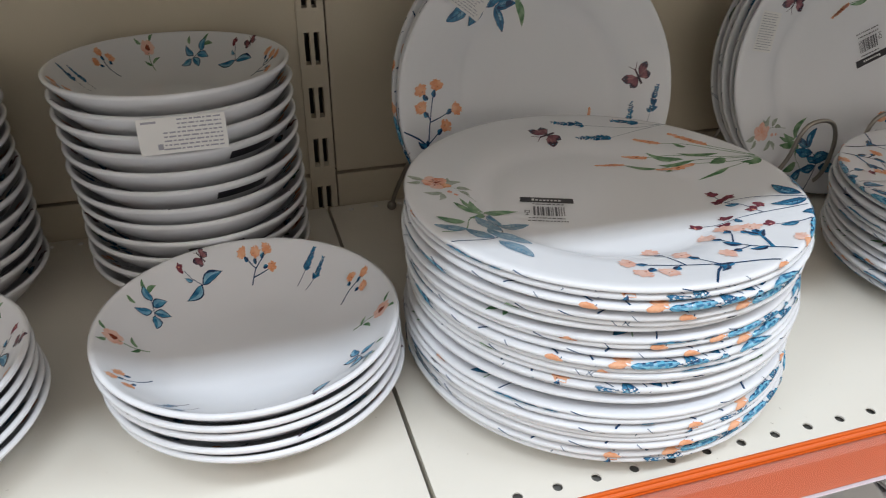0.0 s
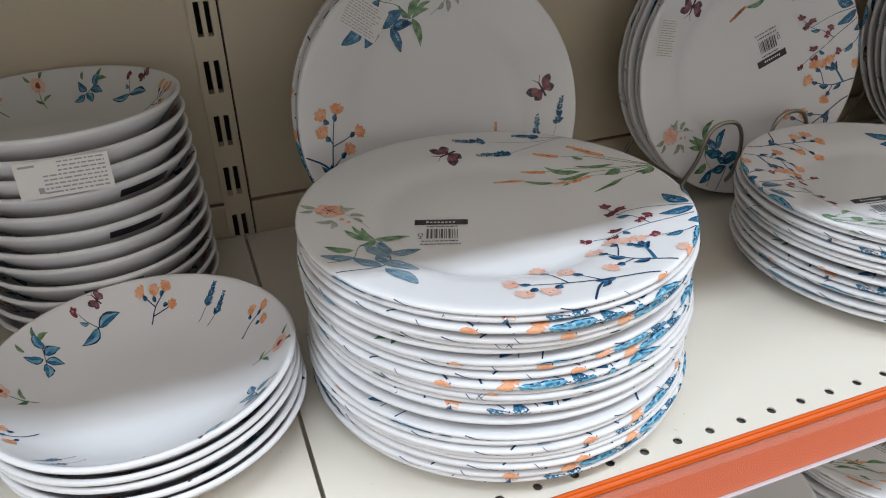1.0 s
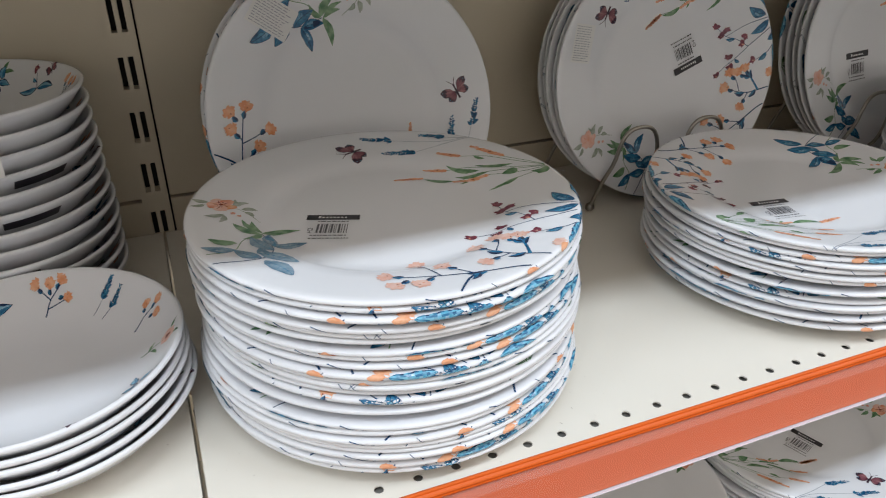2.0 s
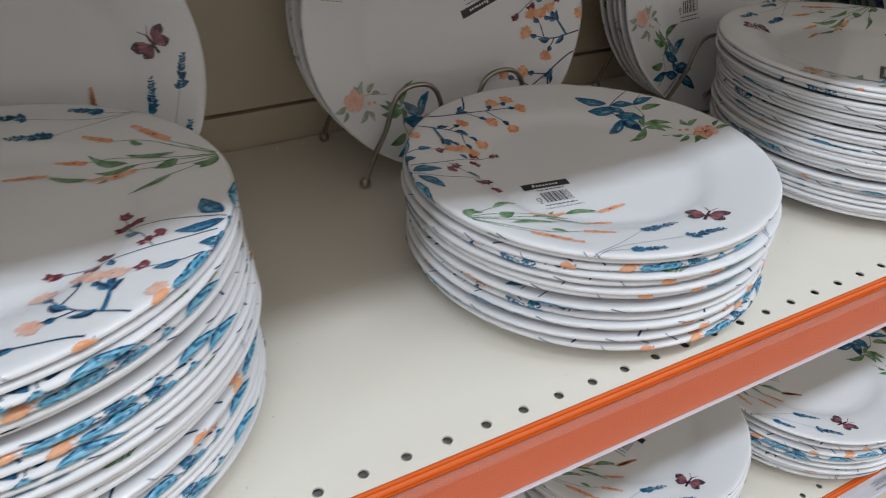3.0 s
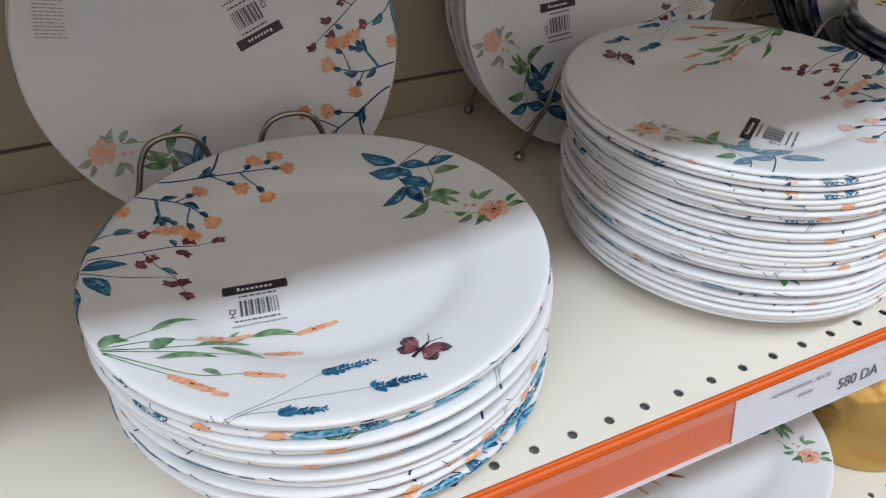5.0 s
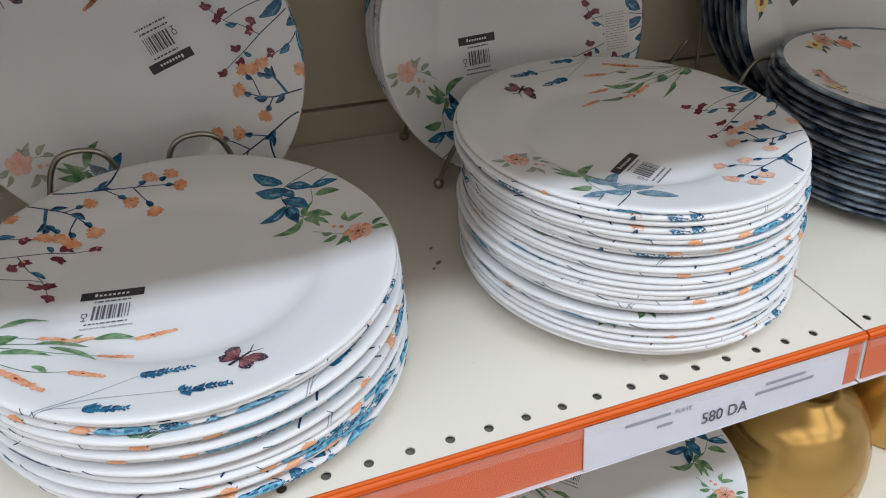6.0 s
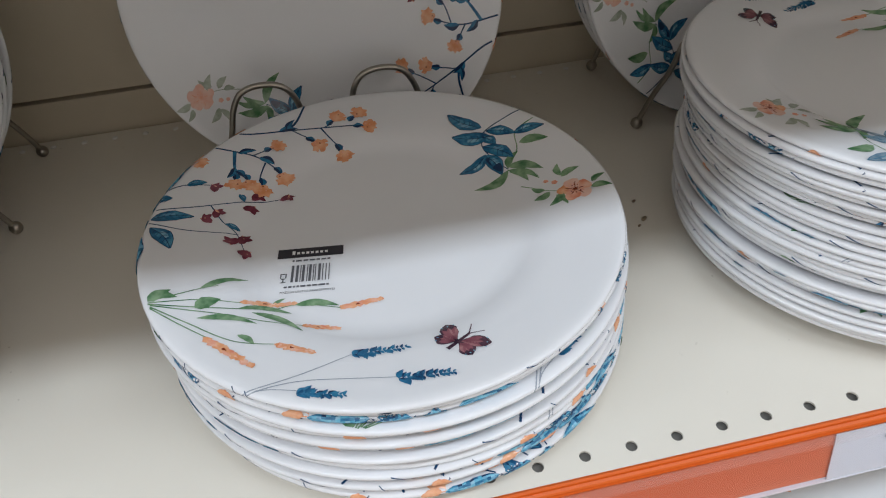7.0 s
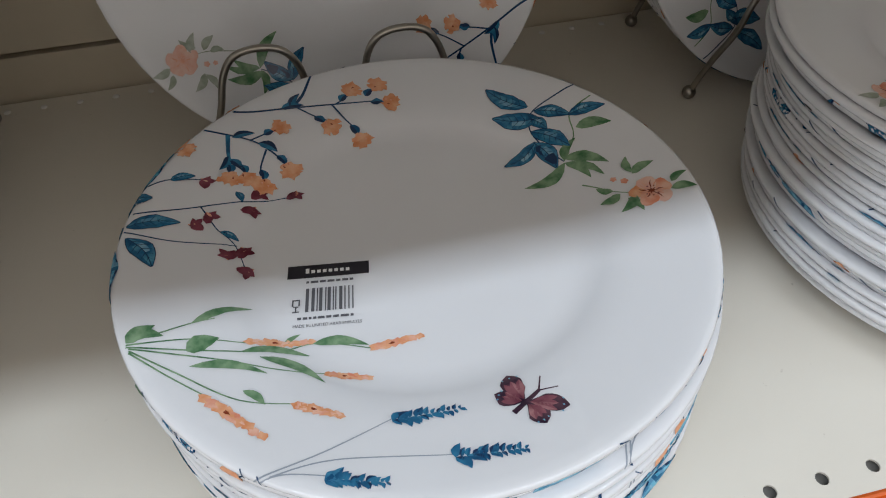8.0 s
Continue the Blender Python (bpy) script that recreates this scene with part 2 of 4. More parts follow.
def price_rail(shelf, x0, x1, z, tickets, card):
    """A sloping clear price rail with an orange carrier and paper tickets."""
    rail = part("price_rail", prism([(-0.0106, z + 0.0002), (-0.0120, z + 0.0009), (-0.0132, z + 0.0006), (-0.0136, z - 0.0006), (-0.0140, z + 0.0000), (-0.0154, z - 0.0006), (-0.0160, z - 0.0016), (-0.0154, z - 0.0024), (-0.0106, z - 0.002)], x0, x1), ORANGE, shelf, "bright orange plastic bead along the shelf edge")
    part("rail_back", prism([(-0.0125, z - 0.003), (-0.0205, z - 0.040), (-0.0165, z - 0.041), (-0.0085, z - 0.003)], x0, x1), WHITE, shelf)
    part("rail_groove", prism([(-0.0162, z - 0.0042), (-0.0168, z - 0.0030), (-0.0130, z - 0.0030), (-0.0128, z - 0.0042)], x0, x1), ORANGE, rail)
    part("orange_insert", prism([(-0.0145, z - 0.0055), (-0.0216, z - 0.0385), (-0.0210, z - 0.0386), (-0.0139, z - 0.0055)], x0 + 0.002, x1 - 0.002), card, rail, "dull orange card strip behind clear plastic" if card is INSERT else "pale paper strip behind clear plastic")
    part("rail_foot", prism([(-0.0205, z - 0.0398), (-0.0234, z - 0.0396), (-0.0237, z - 0.0399), (-0.0233, z - 0.0403), (-0.0190, z - 0.0405)], x0, x1), TICKET, rail)
    cover = part("clear_cover", film([(-0.0166, z - 0.0030), (-0.0190, z - 0.0140), (-0.0246, z - 0.0395)], x0, x1), CLEAR, rail, "clear glossy plastic cover")
    cover.visible_shadow = False
    # two pale strips stand for the highlight band along the cover
    part("cover_fold", film([(-0.0172, z - 0.0034), (-0.0186, z - 0.0098)], x0, x1), SHEEN, rail, "faint pale strip standing for the highlight on the clear cover").visible_shadow = False
    part("cover_edge", film([(-0.0187, z - 0.0098), (-0.0189, z - 0.0104)], x0, x1), SHEEN, rail).visible_shadow = False
    for a, b in tickets:
        tk = part("price_ticket", prism([(-0.0160, z - 0.0065), (-0.0231, z - 0.0390), (-0.0226, z - 0.0390), (-0.0155, z - 0.0065)], a, b), TICKET, rail, "white paper price ticket")
        yield tk


def film(section, x0, x1):
    """A thin flexible sheet along x, its face to the aisle."""
    bm = bmesh.new()
    ends = [[bm.verts.new((x, y, zz)) for y, zz in section] for x in (x0, x1)]
    for k in range(len(section) - 1):
        bm.faces.new((ends[0][k + 1], ends[1][k + 1], ends[1][k], ends[0][k]))
    return bm


def prism(section, x0, x1):
    """A bar along x with a (y, z) section."""
    bm = bmesh.new()
    ends = [[bm.verts.new((x, y, zz)) for y, zz in section] for x in (x0, x1)]
    n = len(section)
    for k in range(n):
        j = (k + 1) % n
        bm.faces.new((ends[0][k], ends[0][j], ends[1][j], ends[1][k]))
    bm.faces.new(ends[0][::-1])
    bm.faces.new(ends[1])
    bmesh.ops.recalc_face_normals(bm, faces=bm.faces)
    return bm


FONT_TILT = math.degrees(math.atan2(0.0325, 0.0071))


def ticket_text(parent, body, size, x, drop, z, mat, spread=1.0):
    """Words on the slope of a price rail, drop metres below its top."""
    cu = bpy.data.curves.new("words", "FONT")
    cu.body, cu.size, cu.align_x, cu.extrude = body, size, "CENTER", 0.0001
    ob = bpy.data.objects.new("words", cu)
    me = bpy.data.meshes.new_from_object(ob)
    bpy.data.objects.remove(ob)
    me.transform(pose(x, -0.0150 - 0.0071 * drop / 0.0325 - 0.0016, z - 0.0065 - drop, FONT_TILT, 0, 0) @ Matrix.Diagonal((spread, 1, 1, 1)))
    me.materials.append(mat)
    o = new("lettering", me)
    o.parent = parent
    return o


def shelf_board(x0, x1, z, tickets=(), label="cream powder-coated steel shelf with a perforated front edge"):
    sh = thing("shelf", label, "shelf", "shelves", "structure")
    part("board", boxed(x0, x1, 0.0125, WALL_Y - 0.004, z - 0.030, z), SHELF, sh)
    part("perforated_strip", perforated(x0, x1, z), SHELF, sh)
    part("front_channel", prism([(-0.0105, z), (-0.0105, z - 0.0012), (-0.0085, z - 0.0016), (-0.0085, z - 0.030), (0.0125, z - 0.030), (0.0125, z - 0.0285), (-0.0070, z - 0.0285), (-0.0070, z - 0.0012)], x0, x1), SHELF, sh)
    # added block just under the holes; its grey carries their inner shade
    part("channel_floor", boxed(x0, x1, -0.006, 0.012, z - 0.027, z - 0.0042), HOLE_SHADE, sh)
    return sh, list(price_rail(sh, x0, x1, z, tickets, TICKET if z < 0.9 else INSERT))


main_tickets = [(0.5325, 0.745)]
for n, (x0, x1) in enumerate(BAYS):
    for z in (LOWER_Z, SHELF_Z, UPPER_Z):
        tk = main_tickets if (n == 1 and z == SHELF_Z) else [(x0 + 0.03, x0 + 0.24)] if (n == 2 and z == SHELF_Z) else []
        sh, made = shelf_board(x0, x1, z, tk)
        if n == 1 and z == SHELF_Z:
            t = made[0]
            ticket_text(t, "580 DA", 0.0125, 0.640, 0.0245, z, INK, 0.95)
            ticket_text(t, "PLATE", 0.0048, 0.606, 0.0095, z, FAINT)
            for bx, bw, dr in ((0.579, 0.034, 0.0068), (0.592, 0.012, 0.0145), (0.690, 0.034, 0.0075), (0.690, 0.050, 0.0130)):
                yy = -0.0150 - 0.0071 * dr / 0.0325 - 0.0016
                part("print_bar", prism([(yy, z - 0.0065 - dr), (yy - 0.00045, z - 0.0065 - dr - 0.0022), (yy - 0.0003, z - 0.0065 - dr - 0.0022), (yy + 0.00015, z - 0.0065 - dr)], bx - bw / 2, bx + bw / 2), FAINT, t)
        if n == 1 and z == LOWER_Z:
            for bx in (0.30, 0.43, 0.56, 0.69):
                for k, (bw, dr) in enumerate(((0.040, 0.008), (0.028, 0.013), (0.020, 0.021))):
                    yy = -0.0166 - 0.0071 * dr / 0.0325
                    part("print_bar", prism([(yy, z - 0.0065 - dr), (yy - 0.0006, z - 0.0065 - dr - 0.0028), (yy - 0.0004, z - 0.0065 - dr - 0.0028), (yy + 0.0002, z - 0.0065 - dr)], bx - bw / 2, bx + bw / 2), FAINT, sh)
    for z0, z1, nm in ((LOWER_Z - 0.2, LOWER_Z + 0.06, 0), (LOWER_Z + 0.062, SHELF_Z + 0.0332, 0), (SHELF_Z + 0.0366, UPPER_Z + 0.6, 0)):
        tagged(new("back_panel", mesh_of(boxed(x0 + 0.0105, x1 - 0.0105, WALL_Y, WALL_Y + 0.012, z0, z1, bevel=0.0009), "back_panel", PANEL)), "cream painted steel back panel of the shelving", "panel", "back panels", "structure")
# added near-black sheet: the shade seen through the panel joints
slab("backing", "near-black sheet standing for the shade behind the back panels", SHADE, -1.2, 1.8, WALL_Y + 0.020, WALL_Y + 0.03, 0, 2.0)
slab("plinth", "cream shelving plinth under the lowest shelf", PANEL, -1.15, 1.72, 0.0, WALL_Y, 0.0, LOWER_Z - 0.2)


def upright(x):
    """A slotted upright: two columns of slots at 50 mm steps."""
    bm = bmesh.new()
    y0, y1 = WALL_Y - 0.0035, WALL_Y + 0.010
    zs = [SHELF_Z + 0.0735 - 0.05 * 12 + 0.05 * k for k in range(24)]
    cols = ((-0.0068, -0.0020), (0.0018, 0.0064))
    lo, hi = zs[0] - 0.1, zs[-1] + 0.1
    for a, b in ((-0.0122, cols[0][0]), (cols[0][1], cols[1][0]), (cols[1][1], 0.0122)):
        box(bm, x + a, x + b, y0, y1, lo, hi)
    for a, b in cols:
        last = lo
        for zt in zs:
            box(bm, x + a, x + b, y0, y1, last, zt - 0.029)
            last = zt
        box(bm, x + a, x + b, y0, y1, last, hi)
    up = thing("upright", "cream steel upright with two columns of slots", "upright", "uprights", "structure")
    part("slotted_face", bm, PANEL, up)
    # near-black sheet set behind the slots as their shade
    part("slot_shadow", boxed(x - 0.0118, x + 0.0118, WALL_Y + 0.0105, WALL_Y + 0.015, lo, hi), SHADE, up)


for x in (-0.1985, 0.7615):
    upright(x)


# ---- tableware ----
PLATE_R = 0.125
PLATE_TOP = [(0, 0.0050), (0.067, 0.0050), (0.074, 0.0056), (0.0795, 0.0078), (0.084, 0.0099), (0.094, 0.0122), (0.108, 0.0146), (0.1185, 0.0166), (0.1225, 0.0172)]
PLATE_LIP = [(0.1241, 0.01705), (0.1249, 0.0166), (0.1253, 0.0157), (0.1251, 0.0148), (0.1244, 0.0141), (0.1230, 0.0138)]
PLATE_UNDER = [(0.116, 0.0128), (0.100, 0.0096), (0.086, 0.0059), (0.080, 0.0016), (0.0765, 0.0), (0.073, 0.0003), (0.071, 0.0016), (0, 0.0018)]
BOWL_R = 0.0905
BOWL_TOP = [(0, 0.0060), (0.040, 0.0062), (0.054, 0.0085), (0.066, 0.0150), (0.076, 0.0230), (0.083, 0.0305), (0.0868, 0.0350)]
BOWL_LIP = [(0.0885, 0.0362), (0.0902, 0.0357), (0.0905, 0.0342), (0.0895, 0.0325)]
BOWL_UNDER = [(0.084, 0.0265), (0.076, 0.0175), (0.066, 0.0092), (0.054, 0.0035), (0.047, 0.0008), (0.044, 0.0), (0.041, 0.0012), (0, 0.0018)]


class Print:
    """Printed artwork in millimetres, laid just above a turned surface and over its lip."""

    over = 0

    def __init__(self, top, lip, under, mats, seed=1, drawn=False):
        self.path = top + lip + under[:3]
        self.len = [0.0]
        for (a, b), (c, d) in zip(self.path, self.path[1:]):
            self.len.append(self.len[-1] + math.hypot(c - a, d - b))
        self.flat = top[-1][0]
        self.flat_len = self.len[len(top) - 1]
        self.bm, self.mats, self.rng = bmesh.new(), mats, random.Random(seed)
        self.level = 0
        self.drawn = drawn

    def place(self, x, y):
        if self.drawn:
            x, y = 0.982 * x - 0.040 * y - 4.4, 0.005 * x + 0.953 * y - 2.3
        x, y = x / 1000, y / 1000
        r = math.hypot(x, y)
        lift = 0.00022 + 0.00007 * self.level
        if r <= self.flat:
            for (a, b), (c, d) in zip(self.path, self.path[1:]):
                if a <= r <= c:
                    return x, y, b + (d - b) * (r - a) / max(c - a, 1e-9) + lift
        s = self.flat_len + (r - self.flat)
        for k in range(1, len(self.len)):
            if s <= self.len[k] or k == len(self.len) - 1:
                f = min(1.0, (s - self.len[k - 1]) / (self.len[k] - self.len[k - 1]))
                (a, b), (c, d) = self.path[k - 1], self.path[k]
                nx, nz = -(d - b), c - a
                q = math.hypot(nx, nz)
                rr, zz = a + (c - a) * f + lift * nx / q, b + (d - b) * f + lift * nz / q
                return x / r * rr, y / r * rr, zz
        return x, y, 0.0

    def face(self, pts, mat):
        vs = [self.bm.verts.new(self.place(*p)) for p in pts]
        f = self.bm.faces.new(vs)
        f.material_index = self.mats.index(mat)

    def strip(self, left, right, mat):
        lv = [self.bm.verts.new(self.place(*p)) for p in left]
        rv = [self.bm.verts.new(self.place(*p)) for p in right]
        for k in range(len(lv) - 1):
            f = self.bm.faces.new((lv[k], rv[k], rv[k + 1], lv[k + 1]))
            f.material_index = self.mats.index(mat)

    def stem(self, pts, w, mat):
        """A curved thin line through points."""
        dense = []
        P = [Vector(p) for p in pts]
        for k in range(len(P) - 1):
            p0, p1, p2, p3 = P[max(k - 1, 0)], P[k], P[k + 1], P[min(k + 2, len(P) - 1)]
            n = max(2, int((p2 - p1).length / 3))
            for s in range(n):
                t = s / n
                dense.append(0.5 * (2 * p1 + (p2 - p0) * t + (2 * p0 - 5 * p1 + 4 * p2 - p3) * t * t + (3 * p1 - p0 - 3 * p2 + p3) * t ** 3))
        dense.append(P[-1])
        left, right = [], []
        for k, p in enumerate(dense):
            d = (dense[min(k + 1, len(dense) - 1)] - dense[max(k - 1, 0)]).normalized()
            nrm = Vector((-d.y, d.x)) * w * 0.5 * (1.15 - 0.5 * k / len(dense))
            left.append(p + nrm)
            right.append(p - nrm)
        self.level = 0
        self.strip(left, right, mat)

    def leaf(self, x0, y0, x1, y1, w, mat, mat2=None, bend=0.12, fat=0.45, vein=None):
        """A pointed leaf from base to tip, its halves in two tones."""
        a, b = Vector((x0, y0)), Vector((x1, y1))
        d = b - a
        nrm = Vector((-d.y, d.x)).normalized()
        n = 7
        mid, up, dn = [], [], []
        for k in range(n + 1):
            t = k / n
            c = a + d * t + nrm * bend * d.length * math.sin(math.pi * t)
            h = w * 0.5 * (math.sin(math.pi * t ** (fat * 1.7)) ** 0.85 if 0 < t < 1 else 0.04) * self.rng.uniform(0.9, 1.08)
            mid.append(c)
            up.append(c + nrm * h)
            dn.append(c - nrm * h)
        if vein:
            self.level = 0.5
            self.strip([u + nrm * min(0.4, w * 0.045) for u in up], [q - nrm * min(0.4, w * 0.045) for q in dn], vein)
        self.level = 1 + self.over
        if vein:
            for side in (up, dn):
                for k in range(n):
                    h0, h1 = mid[k] + (side[k] - mid[k]) * 0.55, mid[k + 1] + (side[k + 1] - mid[k + 1]) * 0.55
                    for quad, tone in (((mid[k], h0, h1, mid[k + 1]), (PALE if k in (2, 3) else BLUE_LIGHT) if side is up else (BLUE if k < 2 else BLUE_LIGHT)), ((h0, side[k], side[k + 1], h1), BLUE_LIGHT if side is up and k > 2 else BLUE)):
                        self.face(quad, tone)
        else:
            self.strip(up, mid, mat)
            self.strip(mid, dn, mat2 or mat)
        if vein:
            self.level = 2
            self.strip([m + nrm * min(0.2, w * 0.022) for m in mid], [m - nrm * min(0.2, w * 0.022) for m in mid], vein)
            for k in range(1, n - 1):
                for side in (up, dn):
                    q = mid[k] + (side[k + 1] - mid[k]) * 0.85
                    self.strip([mid[k], q], [mid[k] + d.normalized() * min(0.45, w * 0.05), q + d.normalized() * min(0.2, w * 0.025)], vein)

    def patch(self, a0, a1, r0, r1, mat):
        """A pointed, streaked patch that bends over the lip between two angles."""
        n, m = 13, 7
        grid = []
        self.level = 4
        for k in range(n + 1):
            t = k / n
            a = math.radians(a0 + (a1 - a0) * t)
            h = (r1 - r0) * 0.5 * max(0.06, math.sin(math.pi * t) ** 0.7) * self.rng.uniform(0.85, 1.1)
            c = (r0 + r1) / 2 + (r1 - r0) * 0.12 * math.sin(5 * t + a0)
            grid.append([self.bm.verts.new(self.place((c - h + 2 * h * q / m) * math.cos(a), (c - h + 2 * h * q / m) * math.sin(a))) for q in range(m + 1)])
        for k in range(n):
            for q in range(m):
                f = self.bm.faces.new((grid[k][q], grid[k][q + 1], grid[k + 1][q + 1], grid[k + 1][q]))
                tone = mat
                if mat in (BLUE, BLUE_LIGHT):
                    wave = math.sin(1.9 * k + 0.8 * q + a0)
                    tone = BLUE if wave > 0.86 else CYAN if wave > -0.1 else BLUE_LIGHT if wave > -0.7 else PALE
                    if q == m - 1 or (q == 0 and k % 4):
                        tone = BLUE if (k + q) % 3 else NAVY
                f.material_index = self.mats.index(tone)

    def blob(self, x, y, r, mat, lobes=5, depth=0.25, squash=1.0, turn=0.0, level=1, n=15):
        """A ragged blossom."""
        self.level = level
        ph = self.rng.uniform(0, 6.28)
        c, s = math.cos(turn), math.sin(turn)
        ring = []
        for k in range(n):
            t = 2 * math.pi * k / n
            q = r * (1 - depth * 0.5 + depth * 0.5 * math.cos(lobes * t + ph)) * self.rng.uniform(0.93, 1.07)
            u, v = q * math.cos(t), q * math.sin(t) * squash
            ring.append((x + u * c - v * s, y + u * s + v * c))
        hub = self.bm.verts.new(self.place(x, y))
        vs = [self.bm.verts.new(self.place(*p)) for p in ring]
        for k in range(n):
            f = self.bm.faces.new((hub, vs[k], vs[(k + 1) % n]))
            f.material_index = self.mats.index(mat)

    def pompon(self, x, y, r, fx, fy):
        """An apricot scabious head that opens away from (fx, fy)."""
        t = math.atan2(y - fy, x - fx)
        ox, oy = math.cos(t), math.sin(t)
        self.blob(x, y, r * 0.72, APRICOT, 5, 0.3, 0.8, t + 1.57)
        for k in (-1, -0.35, 0.35, 1):
            a, q = t + k * 1.15, r * self.rng.uniform(0.48, 0.62)
            self.blob(x + q * math.cos(a), y + q * math.sin(a), r * self.rng.uniform(0.38, 0.52), APRICOT, 4, 0.45, 0.85, a, 2, 9)
        for k in range(3):
            self.blob(x + r * self.rng.uniform(-0.35, 0.35), y + r * self.rng.uniform(-0.35, 0.35), r * 0.13, RUST if k == 0 else CORAL, 3, 0.5, 0.7, t, 3, 6)
        self.leaf(x - r * 1.25 * math.cos(t), y - r * 1.25 * math.sin(t), x - r * 0.30 * math.cos(t), y - r * 0.30 * math.sin(t), r * 0.62, BLUE, NAVY)

    def bud(self, x, y, r, turn):
        self.leaf(x - r * math.cos(turn), y - r * math.sin(turn), x + r * math.cos(turn), y + r * math.sin(turn), r * 1.1, WINE, WINE)
        self.leaf(x, y, x + r * 0.9 * math.cos(turn + 1.1), y + r * 0.9 * math.sin(turn + 1.1), r * 0.7, WINE, CORAL)
        self.leaf(x, y, x + r * 0.9 * math.cos(turn - 1.0), y + r * 0.9 * math.sin(turn - 1.0), r * 0.7, WINE)

    def spike(self, x0, y0, x1, y1, w):
        """An apricot flower spike."""
        n = 9
        for k in range(n):
            t = (k + 0.5) / n
            x, y = x0 + (x1 - x0) * t, y0 + (y1 - y0) * t
            self.blob(x + self.rng.uniform(-.3, .3), y + self.rng.uniform(-.3, .3), w * 0.55 * (1.05 - 0.6 * abs(t - 0.35)), CORAL if k % 3 == 1 else APRICOT, 4, 0.35, 0.75, math.atan2(y1 - y0, x1 - x0), 1, 10)
        self.blob(x0 * 0.6 + x1 * 0.4, y0 * 0.6 + y1 * 0.4, w * 0.24, RUST, 3, 0.4, 0.5, math.atan2(y1 - y0, x1 - x0), 3, 8)
        self.blob(x0 * 0.35 + x1 * 0.65, y0 * 0.35 + y1 * 0.65, w * 0.2, CORAL, 3, 0.4, 0.5, math.atan2(y1 - y0, x1 - x0), 3, 8)

    def lavender(self, x0, y0, x1, y1, w):
        d = Vector((x1 - x0, y1 - y0))
        for k in range(13):
            t = k / 12
            for side in (-1, 1):
                a = math.atan2(d.y, d.x) + side * self.rng.uniform(0.5, 1.25)
                q = w * self.rng.uniform(0.45, 0.75) * (1.05 - 0.55 * t)
                x, y = x0 + d.x * t, y0 + d.y * t
                self.leaf(x, y, x + q * math.cos(a), y + q * math.sin(a), q * 0.55, self.rng.choice((BLUE, BLUE_LIGHT, NAVY)), BLUE)

    def butterfly(self, x, y, size, turn):
        for a, q, wd in ((1.15, 1.05, 0.62), (1.95, 0.8, 0.55), (-0.95, 1.05, 0.56), (-1.8, 0.8, 0.55)):
            t = turn + a
            self.leaf(x, y, x + size * q * math.cos(t), y + size * q * math.sin(t), size * wd, DUSK, DUSK, 0.05, 0.85)
            self.over = 1
            for k in (-0.24, 0.04, 0.3):
                self.leaf(x + 0.1 * size * math.cos(t), y + 0.1 * size * math.sin(t), x + size * q * 0.74 * math.cos(t + k), y + size * q * 0.74 * math.sin(t + k), size * wd * 0.36, MAUVE, ROSE if k < 0.2 else MAUVE, 0.03, 0.75)
            self.over = 0
            for k in range(3):
                c = t + 0.22 * (k - 1)
                self.blob(x + size * q * 0.86 * math.cos(c), y + size * q * 0.86 * math.sin(c), size * 0.035, PALE, 3, 0.2, 0.8, c, 3, 6)
        self.stem([(x - size * 0.45 * math.cos(turn), y - size * 0.45 * math.sin(turn)), (x + size * 0.55 * math.cos(turn), y + size * 0.55 * math.sin(turn))], size * 0.13, DUSK)
        for s in (-0.3, 0.3):
            self.stem([(x + size * 0.5 * math.cos(turn), y + size * 0.5 * math.sin(turn)), (x + size * 0.95 * math.cos(turn + s), y + size * 0.95 * math.sin(turn + s))], size * 0.04, DUSK)

    def rose(self, x, y, r):
        """An open coral flower: five washed petals, dark streaks and a speckled heart."""
        for k in range(5):
            a = k * 1.2566 + 0.3
            self.blob(x + r * 0.52 * math.cos(a), y + r * 0.52 * math.sin(a), r * 0.56, (CORAL, BLUSH, APRICOT, CORAL, BLUSH)[k], 3, 0.22, 0.88, a, 1 + 0.5 * (k % 2), 14)
        self.over = 2
        for k in range(15):
            a = k * 0.4189 + self.rng.uniform(-0.1, 0.1)
            q = r * self.rng.uniform(0.45, 0.85)
            self.leaf(x + r * 0.2 * math.cos(a), y + r * 0.2 * math.sin(a), x + q * math.cos(a), y + q * math.sin(a), r * 0.07, CORAL if k % 3 else RUST, None, 0.1)
        self.over = 0
        self.blob(x, y, r * 0.27, RUST, 7, 0.7, 0.9, 0, 4, 21)
        for k in range(7):
            a = k * 0.9
            self.blob(x + r * 0.33 * math.cos(a), y + r * 0.33 * math.sin(a), r * 0.06, RUST if k % 2 else WINE, 3, 0.4, 0.9, a, 5, 6)

    def done(self, name):
        return mesh_of(self.bm, name, self.mats)


INKS = [PALE, BLUE, BLUE_LIGHT, NAVY, GREEN, APRICOT, CORAL, RUST, WINE, STEM, STEM_PALE, YELLOW, MAUVE, ROSE, BLUSH, CYAN, DUSK]


